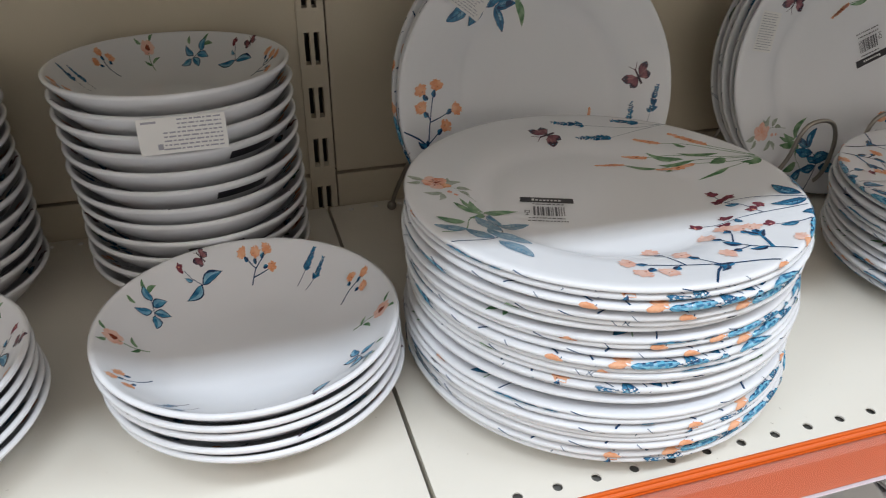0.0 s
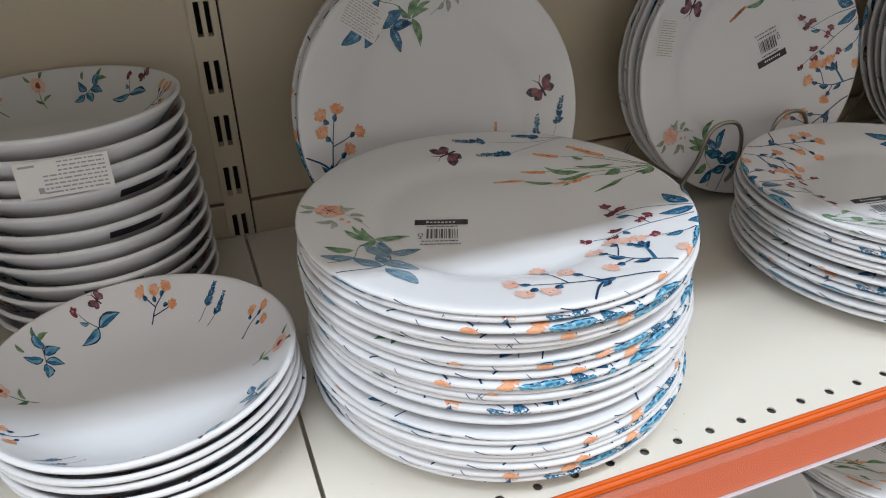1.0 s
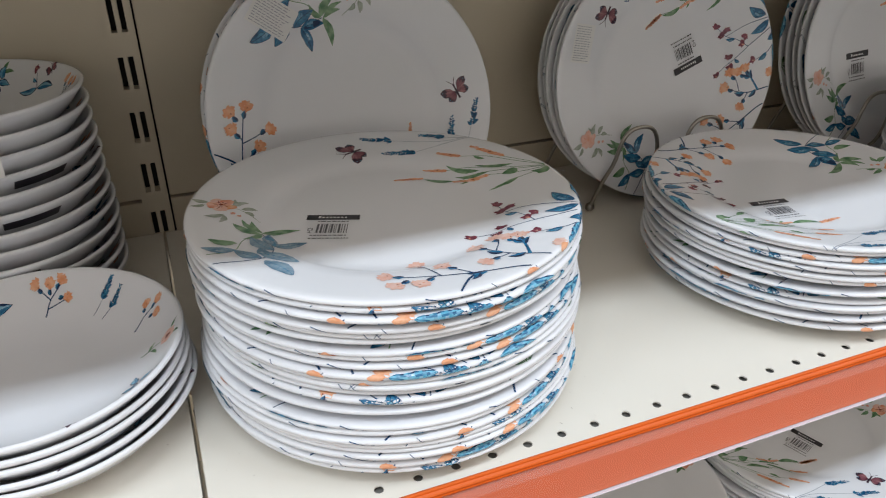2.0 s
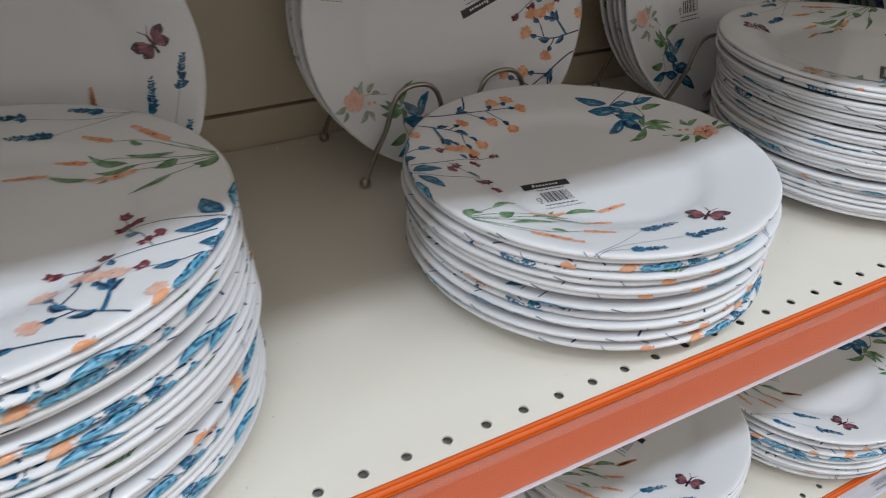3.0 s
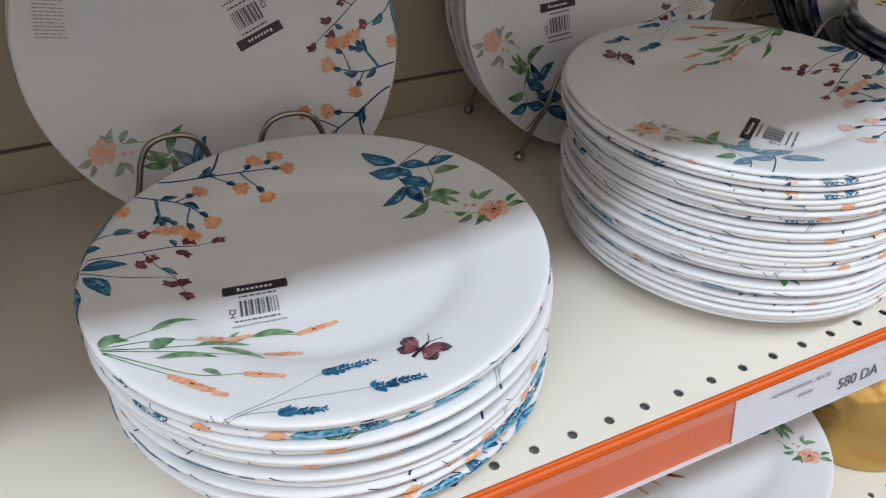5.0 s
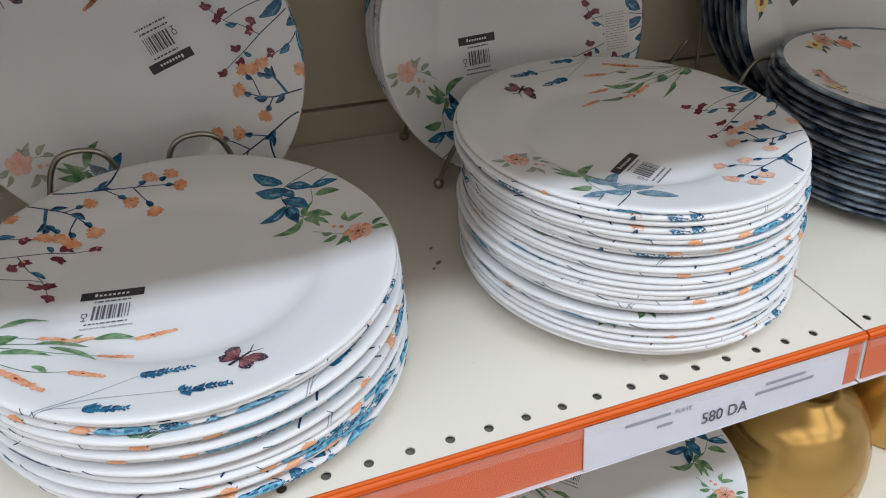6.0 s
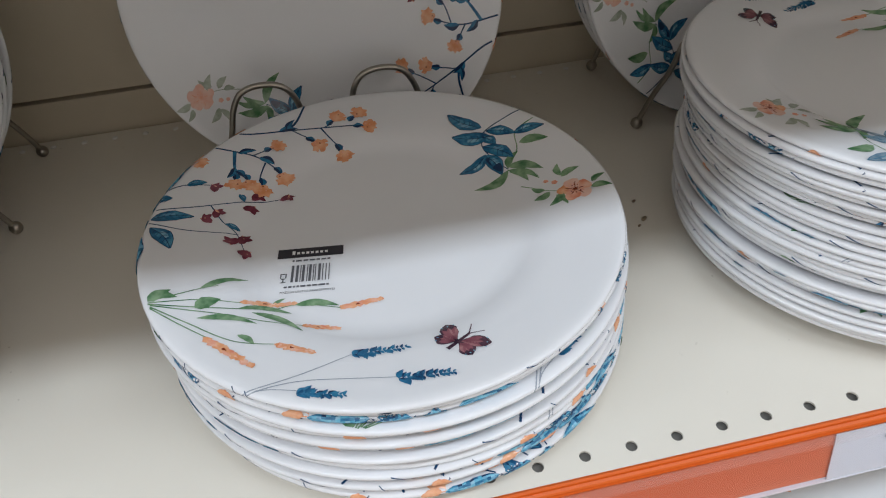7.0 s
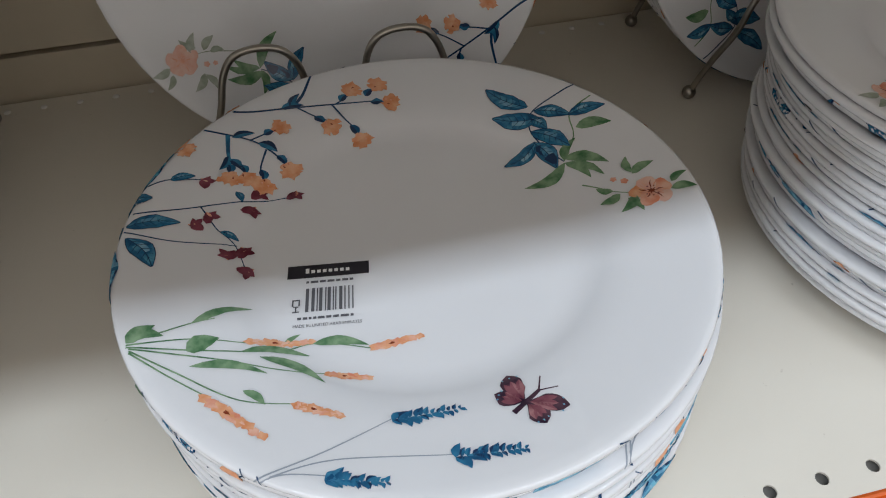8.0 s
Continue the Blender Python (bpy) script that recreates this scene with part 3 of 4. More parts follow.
def dinner_print():
    made = []

    def motif(name, seed):
        q = Print(PLATE_TOP, PLATE_LIP, PLATE_UNDER, INKS, seed, name != "rim_print")
        made.append((name, q))
        return q

    # apricot scabious, upper sprig
    p = motif("scabious_print", 3)
    p.stem([(-84, 112), (-62, 105), (-37, 105), (-13, 104), (10, 102)], 1.3, STEM)
    p.stem([(-37, 105), (-30, 113), (-23, 128)], 1.6, STEM)
    p.stem([(-34, 105), (-26, 97), (-20, 93)], 0.9, STEM)
    p.stem([(-16, 104), (-11, 92), (-6, 84)], 0.9, STEM)
    p.stem([(-14, 104), (-8, 108), (-5, 111)], 0.9, STEM)
    p.leaf(-42, 105, -30, 106, 5, BLUE, NAVY)
    p.leaf(-37, 105, -31, 115, 4, NAVY, BLUE)
    for x, y, fx, fy in ((-5, 112, -12, 105), (9, 113, 0, 105), (13, 100, 2, 102), (-6, 80, -11, 92), (-20, 90, -28, 98)):
        p.pompon(x, y, 7.3, fx, fy)
    # apricot scabious, lower sprig
    p = motif("scabious_print", 4)
    p.stem([(-90, 98), (-77, 92), (-61, 85), (-52, 77), (-46, 68)], 1.2, STEM)
    p.stem([(-70, 89), (-71, 77), (-71, 65)], 2.0, BLUE)
    p.stem([(-60, 84), (-52, 88), (-48, 90)], 0.9, STEM)
    p.stem([(-53, 77), (-57, 66), (-58, 60)], 0.9, STEM)
    p.leaf(-68, 87, -57, 89, 5, NAVY, BLUE)
    p.leaf(-56, 82, -48, 75, 6, NAVY, BLUE)
    p.leaf(-71, 74, -76, 65, 4.5, BLUE, NAVY)
    p.leaf(-71, 72, -66, 64, 4.5, BLUE, NAVY)
    for x, y, fx, fy in ((-45, 91, -53, 87), (-44, 65, -50, 75), (-57, 55, -57, 66), (-72, 60, -71, 70), (-64, 59, -66, 68), (-91, 81, -98, 88)):
        p.pompon(x, y, 7.0, fx, fy)
    # wine buds on thin stems, with blue leaves at the rim
    p = motif("bud_print", 5)
    p.stem([(-129, 35), (-114, 39), (-88, 41), (-66, 44), (-47, 46)], 0.8, STEM)
    p.stem([(-129, 32), (-118, 28), (-100, 21), (-86, 18), (-73, 17)], 0.7, STEM)
    p.stem([(-86, 41), (-84, 36), (-80, 26), (-74, 18), (-71, 4)], 0.6, STEM)
    p.stem([(-116, 52), (-100, 60), (-83, 59)], 0.8, STEM)
    for x, y, a in ((-82, 57, 1.2), (-60, 48, 0.5), (-44, 46, 0.2), (-65, 38, -0.2), (-82, 34, 1.0), (-77, 12, -2.8), (-70, 13, 0.8), (-71, 1, -0.7), (-88, 30, 2.0)):
        p.bud(x, y, 4.5, a)
    for a, b, c, d, w in ((-98, 60, -87, 62, 5), (-70, 50, -68, 44, 3.5), (-79, 25, -72, 20, 3.5), (-117, 31, -95, 32, 8), (-117, 24, -107, 6, 9), (-119, 52, -104, 66, 10), (-121, 47, -106, 49, 9), (-112, 58, -112, 70, 6)):
        p.leaf(a, b, c, d, w * 1.0, BLUE, BLUE_LIGHT, 0.1, 0.5, NAVY)
    # leaves and heads that run over the lip
    p = motif("rim_print", 12)
    for a0, a1, r0, r1, mat in ((144, 156, 122, 129.5, BLUE_LIGHT), (157, 164, 124, 130, BLUE), (166, 171, 125, 131, BLUE), (173, 186, 123, 129.5, BLUE_LIGHT), (36, 49, 125.5, 130, BLUE_LIGHT), (50, 54, 126, 129, BLUE), (-38, -34.5, 126, 130, BLUE), (-100, -97, 127, 129.5, NAVY), (205, 209, 126, 129.5, GREEN)):
        p.patch(a0, a1, r0, r1, mat)
    for a, r in ((126, 127), (141, 126), (17, 129)):
        p.patch(a - 2.2, a + 2.2, r - 3.0, r + 1.6, APRICOT)
    for a in (113, -126, -129):
        p.stem([((124 + 1.3 * k) * math.cos(math.radians(a + 0.6 * k)), (124 + 1.3 * k) * math.sin(math.radians(a + 0.6 * k))) for k in range(7)], 0.4, STEM)
    for a0, a1 in ((57, 69), (96, 108), (-70, -60), (-152, -141)):
        p.stem([((125 + 0.9 * k) * math.cos(math.radians(a0 + (a1 - a0) * k / 7)), (125 + 0.9 * k) * math.sin(math.radians(a0 + (a1 - a0) * k / 7))) for k in range(8)], 0.5, STEM)
    # apricot spikes with green leaves
    p = motif("spike_print", 6)
    for q in (((-116, -36), (-94, -36), (-73, -41)), ((-116, -37), (-70, -46), (-48, -44), (-27, -52)), ((-115, -38), (-84, -48), (-62, -57), (-45, -61)), ((-115, -39), (-98, -53), (-78, -69), (-58, -75)), ((-115, -40), (-102, -53), (-89, -65)), ((-113, -34), (-94, -28), (-84, -26))):
        p.stem(list(q), 0.7, GREEN)
    for a, b, c, d, w in ((-27, -52, -7, -51, 6), (-73, -40, -48, -43, 6), (-46, -61, -30, -66, 5), (-59, -75, -43, -84, 6), (-90, -65, -70, -88, 7)):
        p.spike(a, b, c, d, w)
    for a, b, c, d, w in ((-93, -28, -70, -21, 5), (-49, -44, -28, -50, 6.5), (-75, -45, -51, -50, 5), (-69, -49, -47, -66, 6), (-94, -50, -67, -58, 5.5), (-76, -65, -69, -73, 4.5), (-116, -35, -106, -27, 9), (-115, -31, -103, -33, 7), (-95, -42, -83, -37, 11), (-60, -43, -53, -38, 3)):
        p.leaf(a, b, c, d, w * 0.78, GREEN, GREEN, 0.1, 0.45)
    # lavender
    p = motif("lavender_print", 7)
    p.stem([(-76, -104), (-52, -98), (-26, -89)], 0.6, STEM_PALE)
    p.stem([(-70, -104), (-48, -102), (-9, -110)], 0.55, STEM_PALE)
    p.stem([(-78, -106), (-66, -104), (-51, -108)], 0.6, STEM_PALE)
    p.lavender(-27, -90, -3, -91, 8)
    p.lavender(-10, -111, 13, -114, 8)
    p.lavender(-53, -109, -34, -115, 8)
    p = motif("butterfly_print", 9)
    p.butterfly(20, -95, 14.5, 0.55)
    # blue leaf sprig with a coral flower
    p = motif("leaf_print", 8)
    p.stem([(116, 84), (100, 79), (81, 70), (76, 58), (79, 44), (84, 32)], 0.8, STEM)
    p.stem([(112, 70), (98, 62), (94, 46), (84, 32)], 0.7, GREEN)
    for a, b, c, d, w in ((80, 74, 64, 94, 11), (83, 64, 61, 73, 12), (82, 70, 98, 61, 9), (97, 61, 116, 61, 8), (76, 57, 90, 40, 10), (76, 50, 57, 40, 8), (75, 50, 80, 30, 8), (78, 66, 84, 56, 7)):
        p.leaf(a, b, c, d, w * 0.95, BLUE_LIGHT, BLUE, 0.08, 0.5, NAVY)
    for a, b, c, d, w in ((97, 51, 114, 48, 8), (84, 34, 102, 22, 7), (84, 31, 61, 22, 7), (84, 31, 91, 16, 5), (84, 33, 94, 44, 5), (85, 30, 97, 15, 4.5)):
        p.leaf(a, b, c, d, w, GREEN, GREEN, 0.12, 0.45)
    p = motif("rose_print", 10)
    p.stem([(86, 14), (96, 3), (104, -2)], 0.6, GREEN)
    for a, b, c, d, w in ((108, 10, 120, 14, 5), (108, 11, 110, 22, 4), (119, -6, 130, -9, 5), (121, -2, 130, 2, 4), (104, -3, 94, -11, 5), (98, 0, 88, -2, 5), (96, 3, 90, 8, 4), (100, -4, 103, -14, 4)):
        p.leaf(a, b, c, d, w, GREEN, GREEN, 0.12, 0.45)
    p.blob(103, 7, 2.0, CORAL)
    p.blob(99, 10, 1.6, CORAL)
    p.rose(111, -4, 9.6)
    return [(n, q.done(n)) for n, q in made]


def barcode(x, y, turn, surface, words=""):
    """A stuck-on label: a black head with a pale mark, bars and fine lines."""
    p = Print(*surface, [BLACK, INK, PAPER], 5)
    c, s = math.cos(math.radians(turn)), math.sin(math.radians(turn))

    def rect(u0, v0, u1, v1, mat, lv):
        p.level = lv
        a, b = max(1, math.ceil((u1 - u0) / 4)), max(1, math.ceil((v1 - v0) / 4))
        for i in range(a):
            for j in range(b):
                q0, q1, w0, w1 = u0 + (u1 - u0) * i / a, u0 + (u1 - u0) * (i + 1) / a, v0 + (v1 - v0) * j / b, v0 + (v1 - v0) * (j + 1) / b
                p.face([(x + u * c - v * s, y + u * s + v * c) for u, v in ((q0, w0), (q1, w0), (q1, w1), (q0, w1))], mat)

    if words:
        cu = bpy.data.curves.new("words", "FONT")
        cu.body, cu.size, cu.align_x = words, 2.1, "CENTER"
        ob = bpy.data.objects.new("words", cu)
        me = bpy.data.meshes.new_from_object(ob)
        bpy.data.objects.remove(ob)
        p.level = 2
        for f in me.polygons:
            p.face([(x + 0.85 * q.x * c - (q.y - 16.2) * s, y + 0.85 * q.x * s + (q.y - 16.2) * c) for q in (me.vertices[i].co for i in f.vertices)], INK)
    rect(-17, 9.5, 17, 16.5, BLACK, 1)
    for k in range(8):
        rect(-9.5 + 2.4 * k, 11.9, -8.0 + 2.4 * k, 13.6 if k else 14.6, PAPER, 2)
    u = -9.0
    rng = random.Random(11)
    while u < 10.5:
        w = rng.choice((0.5, 0.5, 0.9, 1.3))
        rect(u, -8.6, u + w, 3.6, INK, 2)
        u += w + rng.choice((0.5, 0.8, 1.1))
    for v0, a, b in ((6.4, -9, 11), (-12.4, -12, 11)) + (() if words else ((-16.2, -12.5, 12),)):
        u = a
        while u < b:
            w = rng.uniform(1.0, 3.4)
            rect(u, v0, min(u + w, b), v0 + 1.2, INK, 2)
            u += w + 0.7
    bmesh.ops.remove_doubles(p.bm, verts=p.bm.verts, dist=2e-7)
    for u0, v0, u1, v1 in ((-14.4, -2.6, -11.2, -2.0), (-14.4, -5.4, -13.8, -2.6), (-11.8, -5.4, -11.2, -2.6), (-13.8, -6.0, -11.8, -5.4), (-13.1, -8.0, -12.5, -6.0), (-14.2, -8.6, -11.4, -8.0)):
        rect(u0, v0, u1, v1, INK, 2)
    return p.done("barcode_label")


def sticker(x, y, w, h, turn, surface=None):
    """A white paper label with rows of fine print, smoothed onto a plate."""
    p = Print(*(surface or DINNER), [PAPER, FAINT], 5)
    c, s = math.cos(math.radians(turn)), math.sin(math.radians(turn))

    def rect(u0, v0, u1, v1, mat, lv):
        p.level = lv
        p.face([(x + u * c - v * s, y + u * s + v * c) for u, v in ((u0, v0), (u1, v0), (u1, v1), (u0, v1))], mat)

    n = 6
    for a in range(n):
        for b in range(n):
            rect(-w / 2 + w * a / n, -h / 2 + h * b / n, -w / 2 + w * (a + 1) / n, -h / 2 + h * (b + 1) / n, PAPER, 5)
    rng = random.Random(4)
    rows = max(6, int(h / 2.3))
    for k in range(rows):
        v = h / 2 - h * (k + 1) / (rows + 1)
        u, end = -w * 0.43, w * rng.uniform(0.25, 0.43)
        while u < end:
            d = rng.uniform(1.5, 4.5)
            rect(u, v - 0.32, min(u + d, end), v + 0.32, FAINT, 9)
            u += d + 0.9
    bmesh.ops.remove_doubles(p.bm, verts=p.bm.verts, dist=1e-7)
    return p.done("paper_sticker")


PLATE_MESH = mesh_of(lathe([*PLATE_TOP, *PLATE_LIP, *PLATE_UNDER], 80), "plate_body", OPAL, True)
BOWL_MESH = mesh_of(lathe([*BOWL_TOP, *BOWL_LIP, *BOWL_UNDER], 72), "bowl_body", OPAL, True)
DINNER_PRINT = dinner_print()
PLAIN_RIM = [(n, me) for n, me in DINNER_PRINT if n != "rim_print"]
SHOW_PRINT = []
for n, me in DINNER_PRINT:
    if n == "rose_print":
        me = me.copy()
        for i, m in enumerate(INKS):
            me.materials[i] = {GREEN: SAGE, CORAL: BLUSH, APRICOT: BLUSH, RUST: CORAL, WINE: CORAL}.get(m, m)
    SHOW_PRINT.append((n, me))
# paler copy of three motifs: grazing glare put into the ink colours
GLARE_PRINT = []
for n, me in DINNER_PRINT:
    if n in ("rose_print", "leaf_print", "scabious_print"):
        me = me.copy()
        for i, m in enumerate(INKS):
            soft = {APRICOT: BLUSH} if n == "scabious_print" else {BLUE: SLATE, BLUE_LIGHT: SLATE, NAVY: BLUE_LIGHT, PALE: MIST, GREEN: SAGE if n == "rose_print" else GREEN}
            me.materials[i] = soft.get(m, m)
    GLARE_PRINT.append((n, me))
DINNER = (PLATE_TOP, PLATE_LIP, PLATE_UNDER)
DEEP = (BOWL_TOP, BOWL_LIP, BOWL_UNDER)


def label_on(rx, ry, turn, spin, words=""):
    """A barcode label at rx, ry from a plate's middle, for a plate that is turned by spin."""
    a = math.radians(-spin)
    return barcode(rx * math.cos(a) - ry * math.sin(a), rx * math.sin(a) + ry * math.cos(a), turn - spin, DINNER, words)


def sticker_on(rx, ry, w, h, turn, spin):
    a = math.radians(-spin)
    return sticker(rx * math.cos(a) - ry * math.sin(a), rx * math.sin(a) + ry * math.cos(a), w, h, turn - spin)



def bowl_print():
    """Small motifs spaced round the inside of a bowl."""
    made = []
    for k in range(12):
        p = Print(*DEEP, INKS, 8 + k)
        made.append(("flower_print", p))
        a = math.radians(174 - 30 * k)
        c, s = math.cos(a), math.sin(a)

        def at(u, v):
            r, u = 73 + v * 1.3, u * 1.45
            return r * c + u * s, r * s - u * c

        def outlined(u0, v0, u1, v1, w):
            (x0, y0), (x1, y1) = at(u0, v0), at(u1, v1)
            p.over = 0
            p.leaf(x0, y0, x1, y1, w, NAVY)
            p.over = 1
            p.leaf(x0 + (x1 - x0) * 0.06, y0 + (y1 - y0) * 0.06, x0 + (x1 - x0) * 0.94, y0 + (y1 - y0) * 0.94, w * 0.8, PALE, BLUE_LIGHT)
            p.over = 0

        kind = k % 6
        if kind == 0:
            p.stem([at(0, -9), at(-1, -2), at(0, 4)], 0.7, GREEN)
            for q in range(6):
                p.blob(*at(2.4 * math.cos(q * 1.05), 5 + 2.4 * math.sin(q * 1.05)), 2.6, BLUSH, 4, 0.2, 0.9, q, 1 + q % 2, 10)
            p.blob(*at(0, 5), 2.4, RUST, 6, 0.3, 0.9, 0, 3, 9)
            for u0, v0, u1, v1 in ((0, -4, 5, -1), (0, -5, -4, -2), (2, 8, 5, 11), (-3, 7, -6, 10)):
                p.leaf(*at(u0, v0), *at(u1, v1), 2.2, GREEN)
        elif kind == 1:
            p.stem([at(-6, -7), at(-1, -1), at(4, 5)], 0.5, STEM)
            for u0, v0, u1, v1 in ((-3, -3, -8, -8), (-2, -2, 2, -8), (0, 0, 7, -2), (-2, -1, -7, 4), (2, 2, 4, 8)):
                outlined(u0, v0, u1, v1, 5.6)
            for u0, v0, u1, v1 in ((3, 5, 9, 5), (3, 5, 6, 10), (-5, 5, -5, 9)):
                p.leaf(*at(u0, v0), *at(u1, v1), 2.6, GREEN)
        elif kind == 2:
            outlined(0, -2, 11, 0, 6.4)
            outlined(0, -2, -10, -7, 6.0)
            p.stem([at(0, -2), at(-3, 2), at(-5, 6)], 0.5, STEM)
            outlined(-3, 1, -6, 3, 2.6)
            p.butterfly(*at(5, 8), 6.2, a + 0.5)
            p.bud(*at(-6, 7), 3, a)
        elif kind == 3:
            p.stem([at(-2, -8), at(0, 0), at(5, 6)], 0.8, STEM)
            p.stem([at(0, 0), at(-5, 5)], 0.7, STEM)
            p.stem([at(-1, -4), at(6, -1)], 0.7, STEM)
            for u, v in ((5, 7), (-6, 6), (7, 0), (0, 6)):
                p.pompon(*at(u, v), 4.3, *at(0, 0))
        elif kind == 4:
            p.stem([at(-3, -8), at(-2, 1)], 0.45, STEM)
            p.stem([at(2, -9), at(4, -2)], 0.45, STEM)
            p.lavender(*at(-2, 0), *at(-1, 9), 5.5)
            p.lavender(*at(4, -3), *at(5, 6), 5)
        else:
            p.stem([at(2, -8), at(0, -1), at(1, 6)], 0.8, STEM)
            for u, v in ((1, 7), (-4, 3), (5, 3)):
                p.pompon(*at(u, v), 4.0, *at(1, -3))
    return [(n, q.done(n)) for n, q in made]


BOWL_PRINT = bowl_print()


def plate(name, m, label, group, body=None, art=None, extra=(), category="plate", size=1.0):
    ob = thing(name, label, category, group, m=m @ Matrix.Diagonal((size, size, 1, 1)))
    part("body", body or PLATE_MESH, None, ob)
    for nm, me in DINNER_PRINT if art is None else art:
        pr = part(nm, me, None, ob)
        if nm == "rim_print":
            tagged(pr, "small blue and apricot marks over the lip", kind="stuff")
    for me in extra:
        nm = me.name.split(".")[0]
        part(nm, me, None, ob, "black and white barcode label" if nm == "barcode_label" else "white paper sticker with fine print")
    return ob


def stack(x, y, z, count, top, turn, label, group, seed, extra=(), lean=(0, 0), size=1.0, tilt=(0, 0), slips=(), spread=(0.88, 0.92, 1.0, 1.0, 1.05, 1.75), grow=1.0, printed=0.6, top_art=None):
    """Dinner plates in a pile, each turned its own way and a little off centre; top: height of the last rim over the shelf."""
    rng = random.Random(seed)
    gaps = [rng.choice(spread) for _ in range(count - 1)]
    step = (top - 0.0172) / sum(gaps)
    zz = z
    for k in range(count):
        last = k == count - 1
        f = k / max(count - 1, 1)
        j = 0.0 if last else 1.0
        sx, sy = next(((a, b) for n, a, b in slips if k < n), (0.0, 0.0))
        m = pose(x + sx + lean[0] * (1 - f) + j * rng.uniform(-0.0028, 0.0028), y + sy + lean[1] * (1 - f) + j * rng.uniform(-0.0028, 0.0028), zz,
                 tilt[0] * f + j * rng.uniform(-0.25, 0.25), tilt[1] * f + j * rng.uniform(-0.25, 0.25), turn if last else rng.choice((rng.uniform(0, 360), rng.uniform(0, 360), rng.uniform(0, 360), rng.uniform(95, 150))))
        plate("dinner_plate", m, label, group, extra=extra if last else (), size=size * (1.0 if f > 0.75 else grow), art=top_art if last else None if rng.random() < printed else PLAIN_RIM)
        if not last:
            zz += step * gaps[k]


UNDER = "white opal glass dinner plate with flower-print rim in a stack"
stack(-0.0505, 0.1225, SHELF_Z, 25, 0.131, 165, UNDER, "tall stack of dinner plates", 1, [label_on(-38.5, -6.5, -21, 165)], (0.0, -0.005), 1.031, slips=((9, -0.0012, -0.001), (15, 0.0032, 0.0012), (21, -0.0005, 0.001)), grow=1.004, top_art=GLARE_PRINT)
stack(0.3225, 0.117, SHELF_Z, 14, 0.0855, 0, UNDER, "short stack of dinner plates", 2, [label_on(-42, -21, -8, 0, "MADE IN UNITED ARAB EMIRATES")], (0.005, 0.002), 1.016, grow=1.008, printed=0.75)
stack(0.640, 0.140, SHELF_Z, 27, 0.115, 197, UNDER, "high stack of dinner plates", 3, [label_on(-18, -50, 34, 197)], (0.0, -0.018), 0.993, slips=((13, 0.0, -0.001), (20, 0.0012, 0.0)), spread=(0.96, 1.0, 1.0, 1.0, 1.04, 1.3), printed=0.35, top_art=GLARE_PRINT)
LOW = "white opal glass dinner plate with flower print on the lower shelf"
LOW_LABEL = label_on(-38, -17, -7, 0)
stack(0.165, 0.122, LOWER_Z, 9, 0.072, 5, LOW, "first lower stack of plates", 4, [LOW_LABEL])
stack(0.421, 0.124, LOWER_Z, 11, 0.080, -10, LOW, "second lower stack of plates", 5, [label_on(-14, -24, -70, -10)])
stack(0.666, 0.101, LOWER_Z, 9, 0.071, -38, LOW, "third lower stack of plates", 6, [LOW_LABEL])


def wall_label(a0, a1, r0, z0, r1, z1):
    """A dark label on the outside wall of a bowl, between two angles."""
    bm = bmesh.new()
    n = 8
    rows = []
    for r, z in ((r0, z0), (r1, z1)):
        rows.append([bm.verts.new(((r + 0.0004) * math.cos(math.radians(a0 + (a1 - a0) * k / n)), (r + 0.0004) * math.sin(math.radians(a0 + (a1 - a0) * k / n)), z - 0.0002)) for k in range(n + 1)])
    for k in range(n):
        bm.faces.new((rows[0][k], rows[0][k + 1], rows[1][k + 1], rows[1][k]))
    return mesh_of(bm, "barcode_label", BLACK)


def bowls(x, y, count, top, label, group, seed, tilt=(0.0, 0.0), size=1.0, marks=(), spin=0, slide=0.0, gaps=()):
    rng = random.Random(seed)
    made = []
    gaps = gaps or (1.0,) * (count - 1)
    pitch = (top - 0.0362) / sum(gaps)
    for k in range(count):
        f = k / (count - 1)
        turn = spin if k == count - 1 else rng.uniform(0, 360)
        m = pose(x + slide * (1 - f) + rng.uniform(-0.0014, 0.0014), y + rng.uniform(-0.0014, 0.0014), SHELF_Z + pitch * sum(gaps[:k]), tilt[0] * f, tilt[1] * f, turn)
        extra = [wall_label(a - turn - 14, a - turn + 14, 0.0805, 0.0223, 0.0865, 0.0296) for i, a in marks if i == k]
        made.append(plate("soup_bowl", m, label, group, BOWL_MESH, BOWL_PRINT, extra, "bowl", size))
    return made


SOUP = "white opal glass soup bowl with small flowers inside in a stack"
bowls(-0.283, 0.128, 5, 0.0705, SOUP, "short stack of soup bowls", 21, (0.5, 0), 1.03, ((3, -78),), 0, 0.003, (0.75, 1.3, 0.75, 1.2))
tall = bowls(-0.3155, 0.302, 12, 0.183, SOUP, "tall stack of soup bowls", 22, (0, 0), 0.957, ((8, -52), (6, -62), (3, -82), (1, -90)), -69, 0.005)
bowls(-0.500, 0.128, 5, 0.0705, SOUP, "second short stack of soup bowls", 23, (0, 0), 1.03, ((3, -35), (1, -30)), 80)
bowls(-0.520, 0.302, 12, 0.176, SOUP, "second tall stack of soup bowls", 24, (0, 0), 0.97, ((8, -25), (5, -30), (2, -20)))


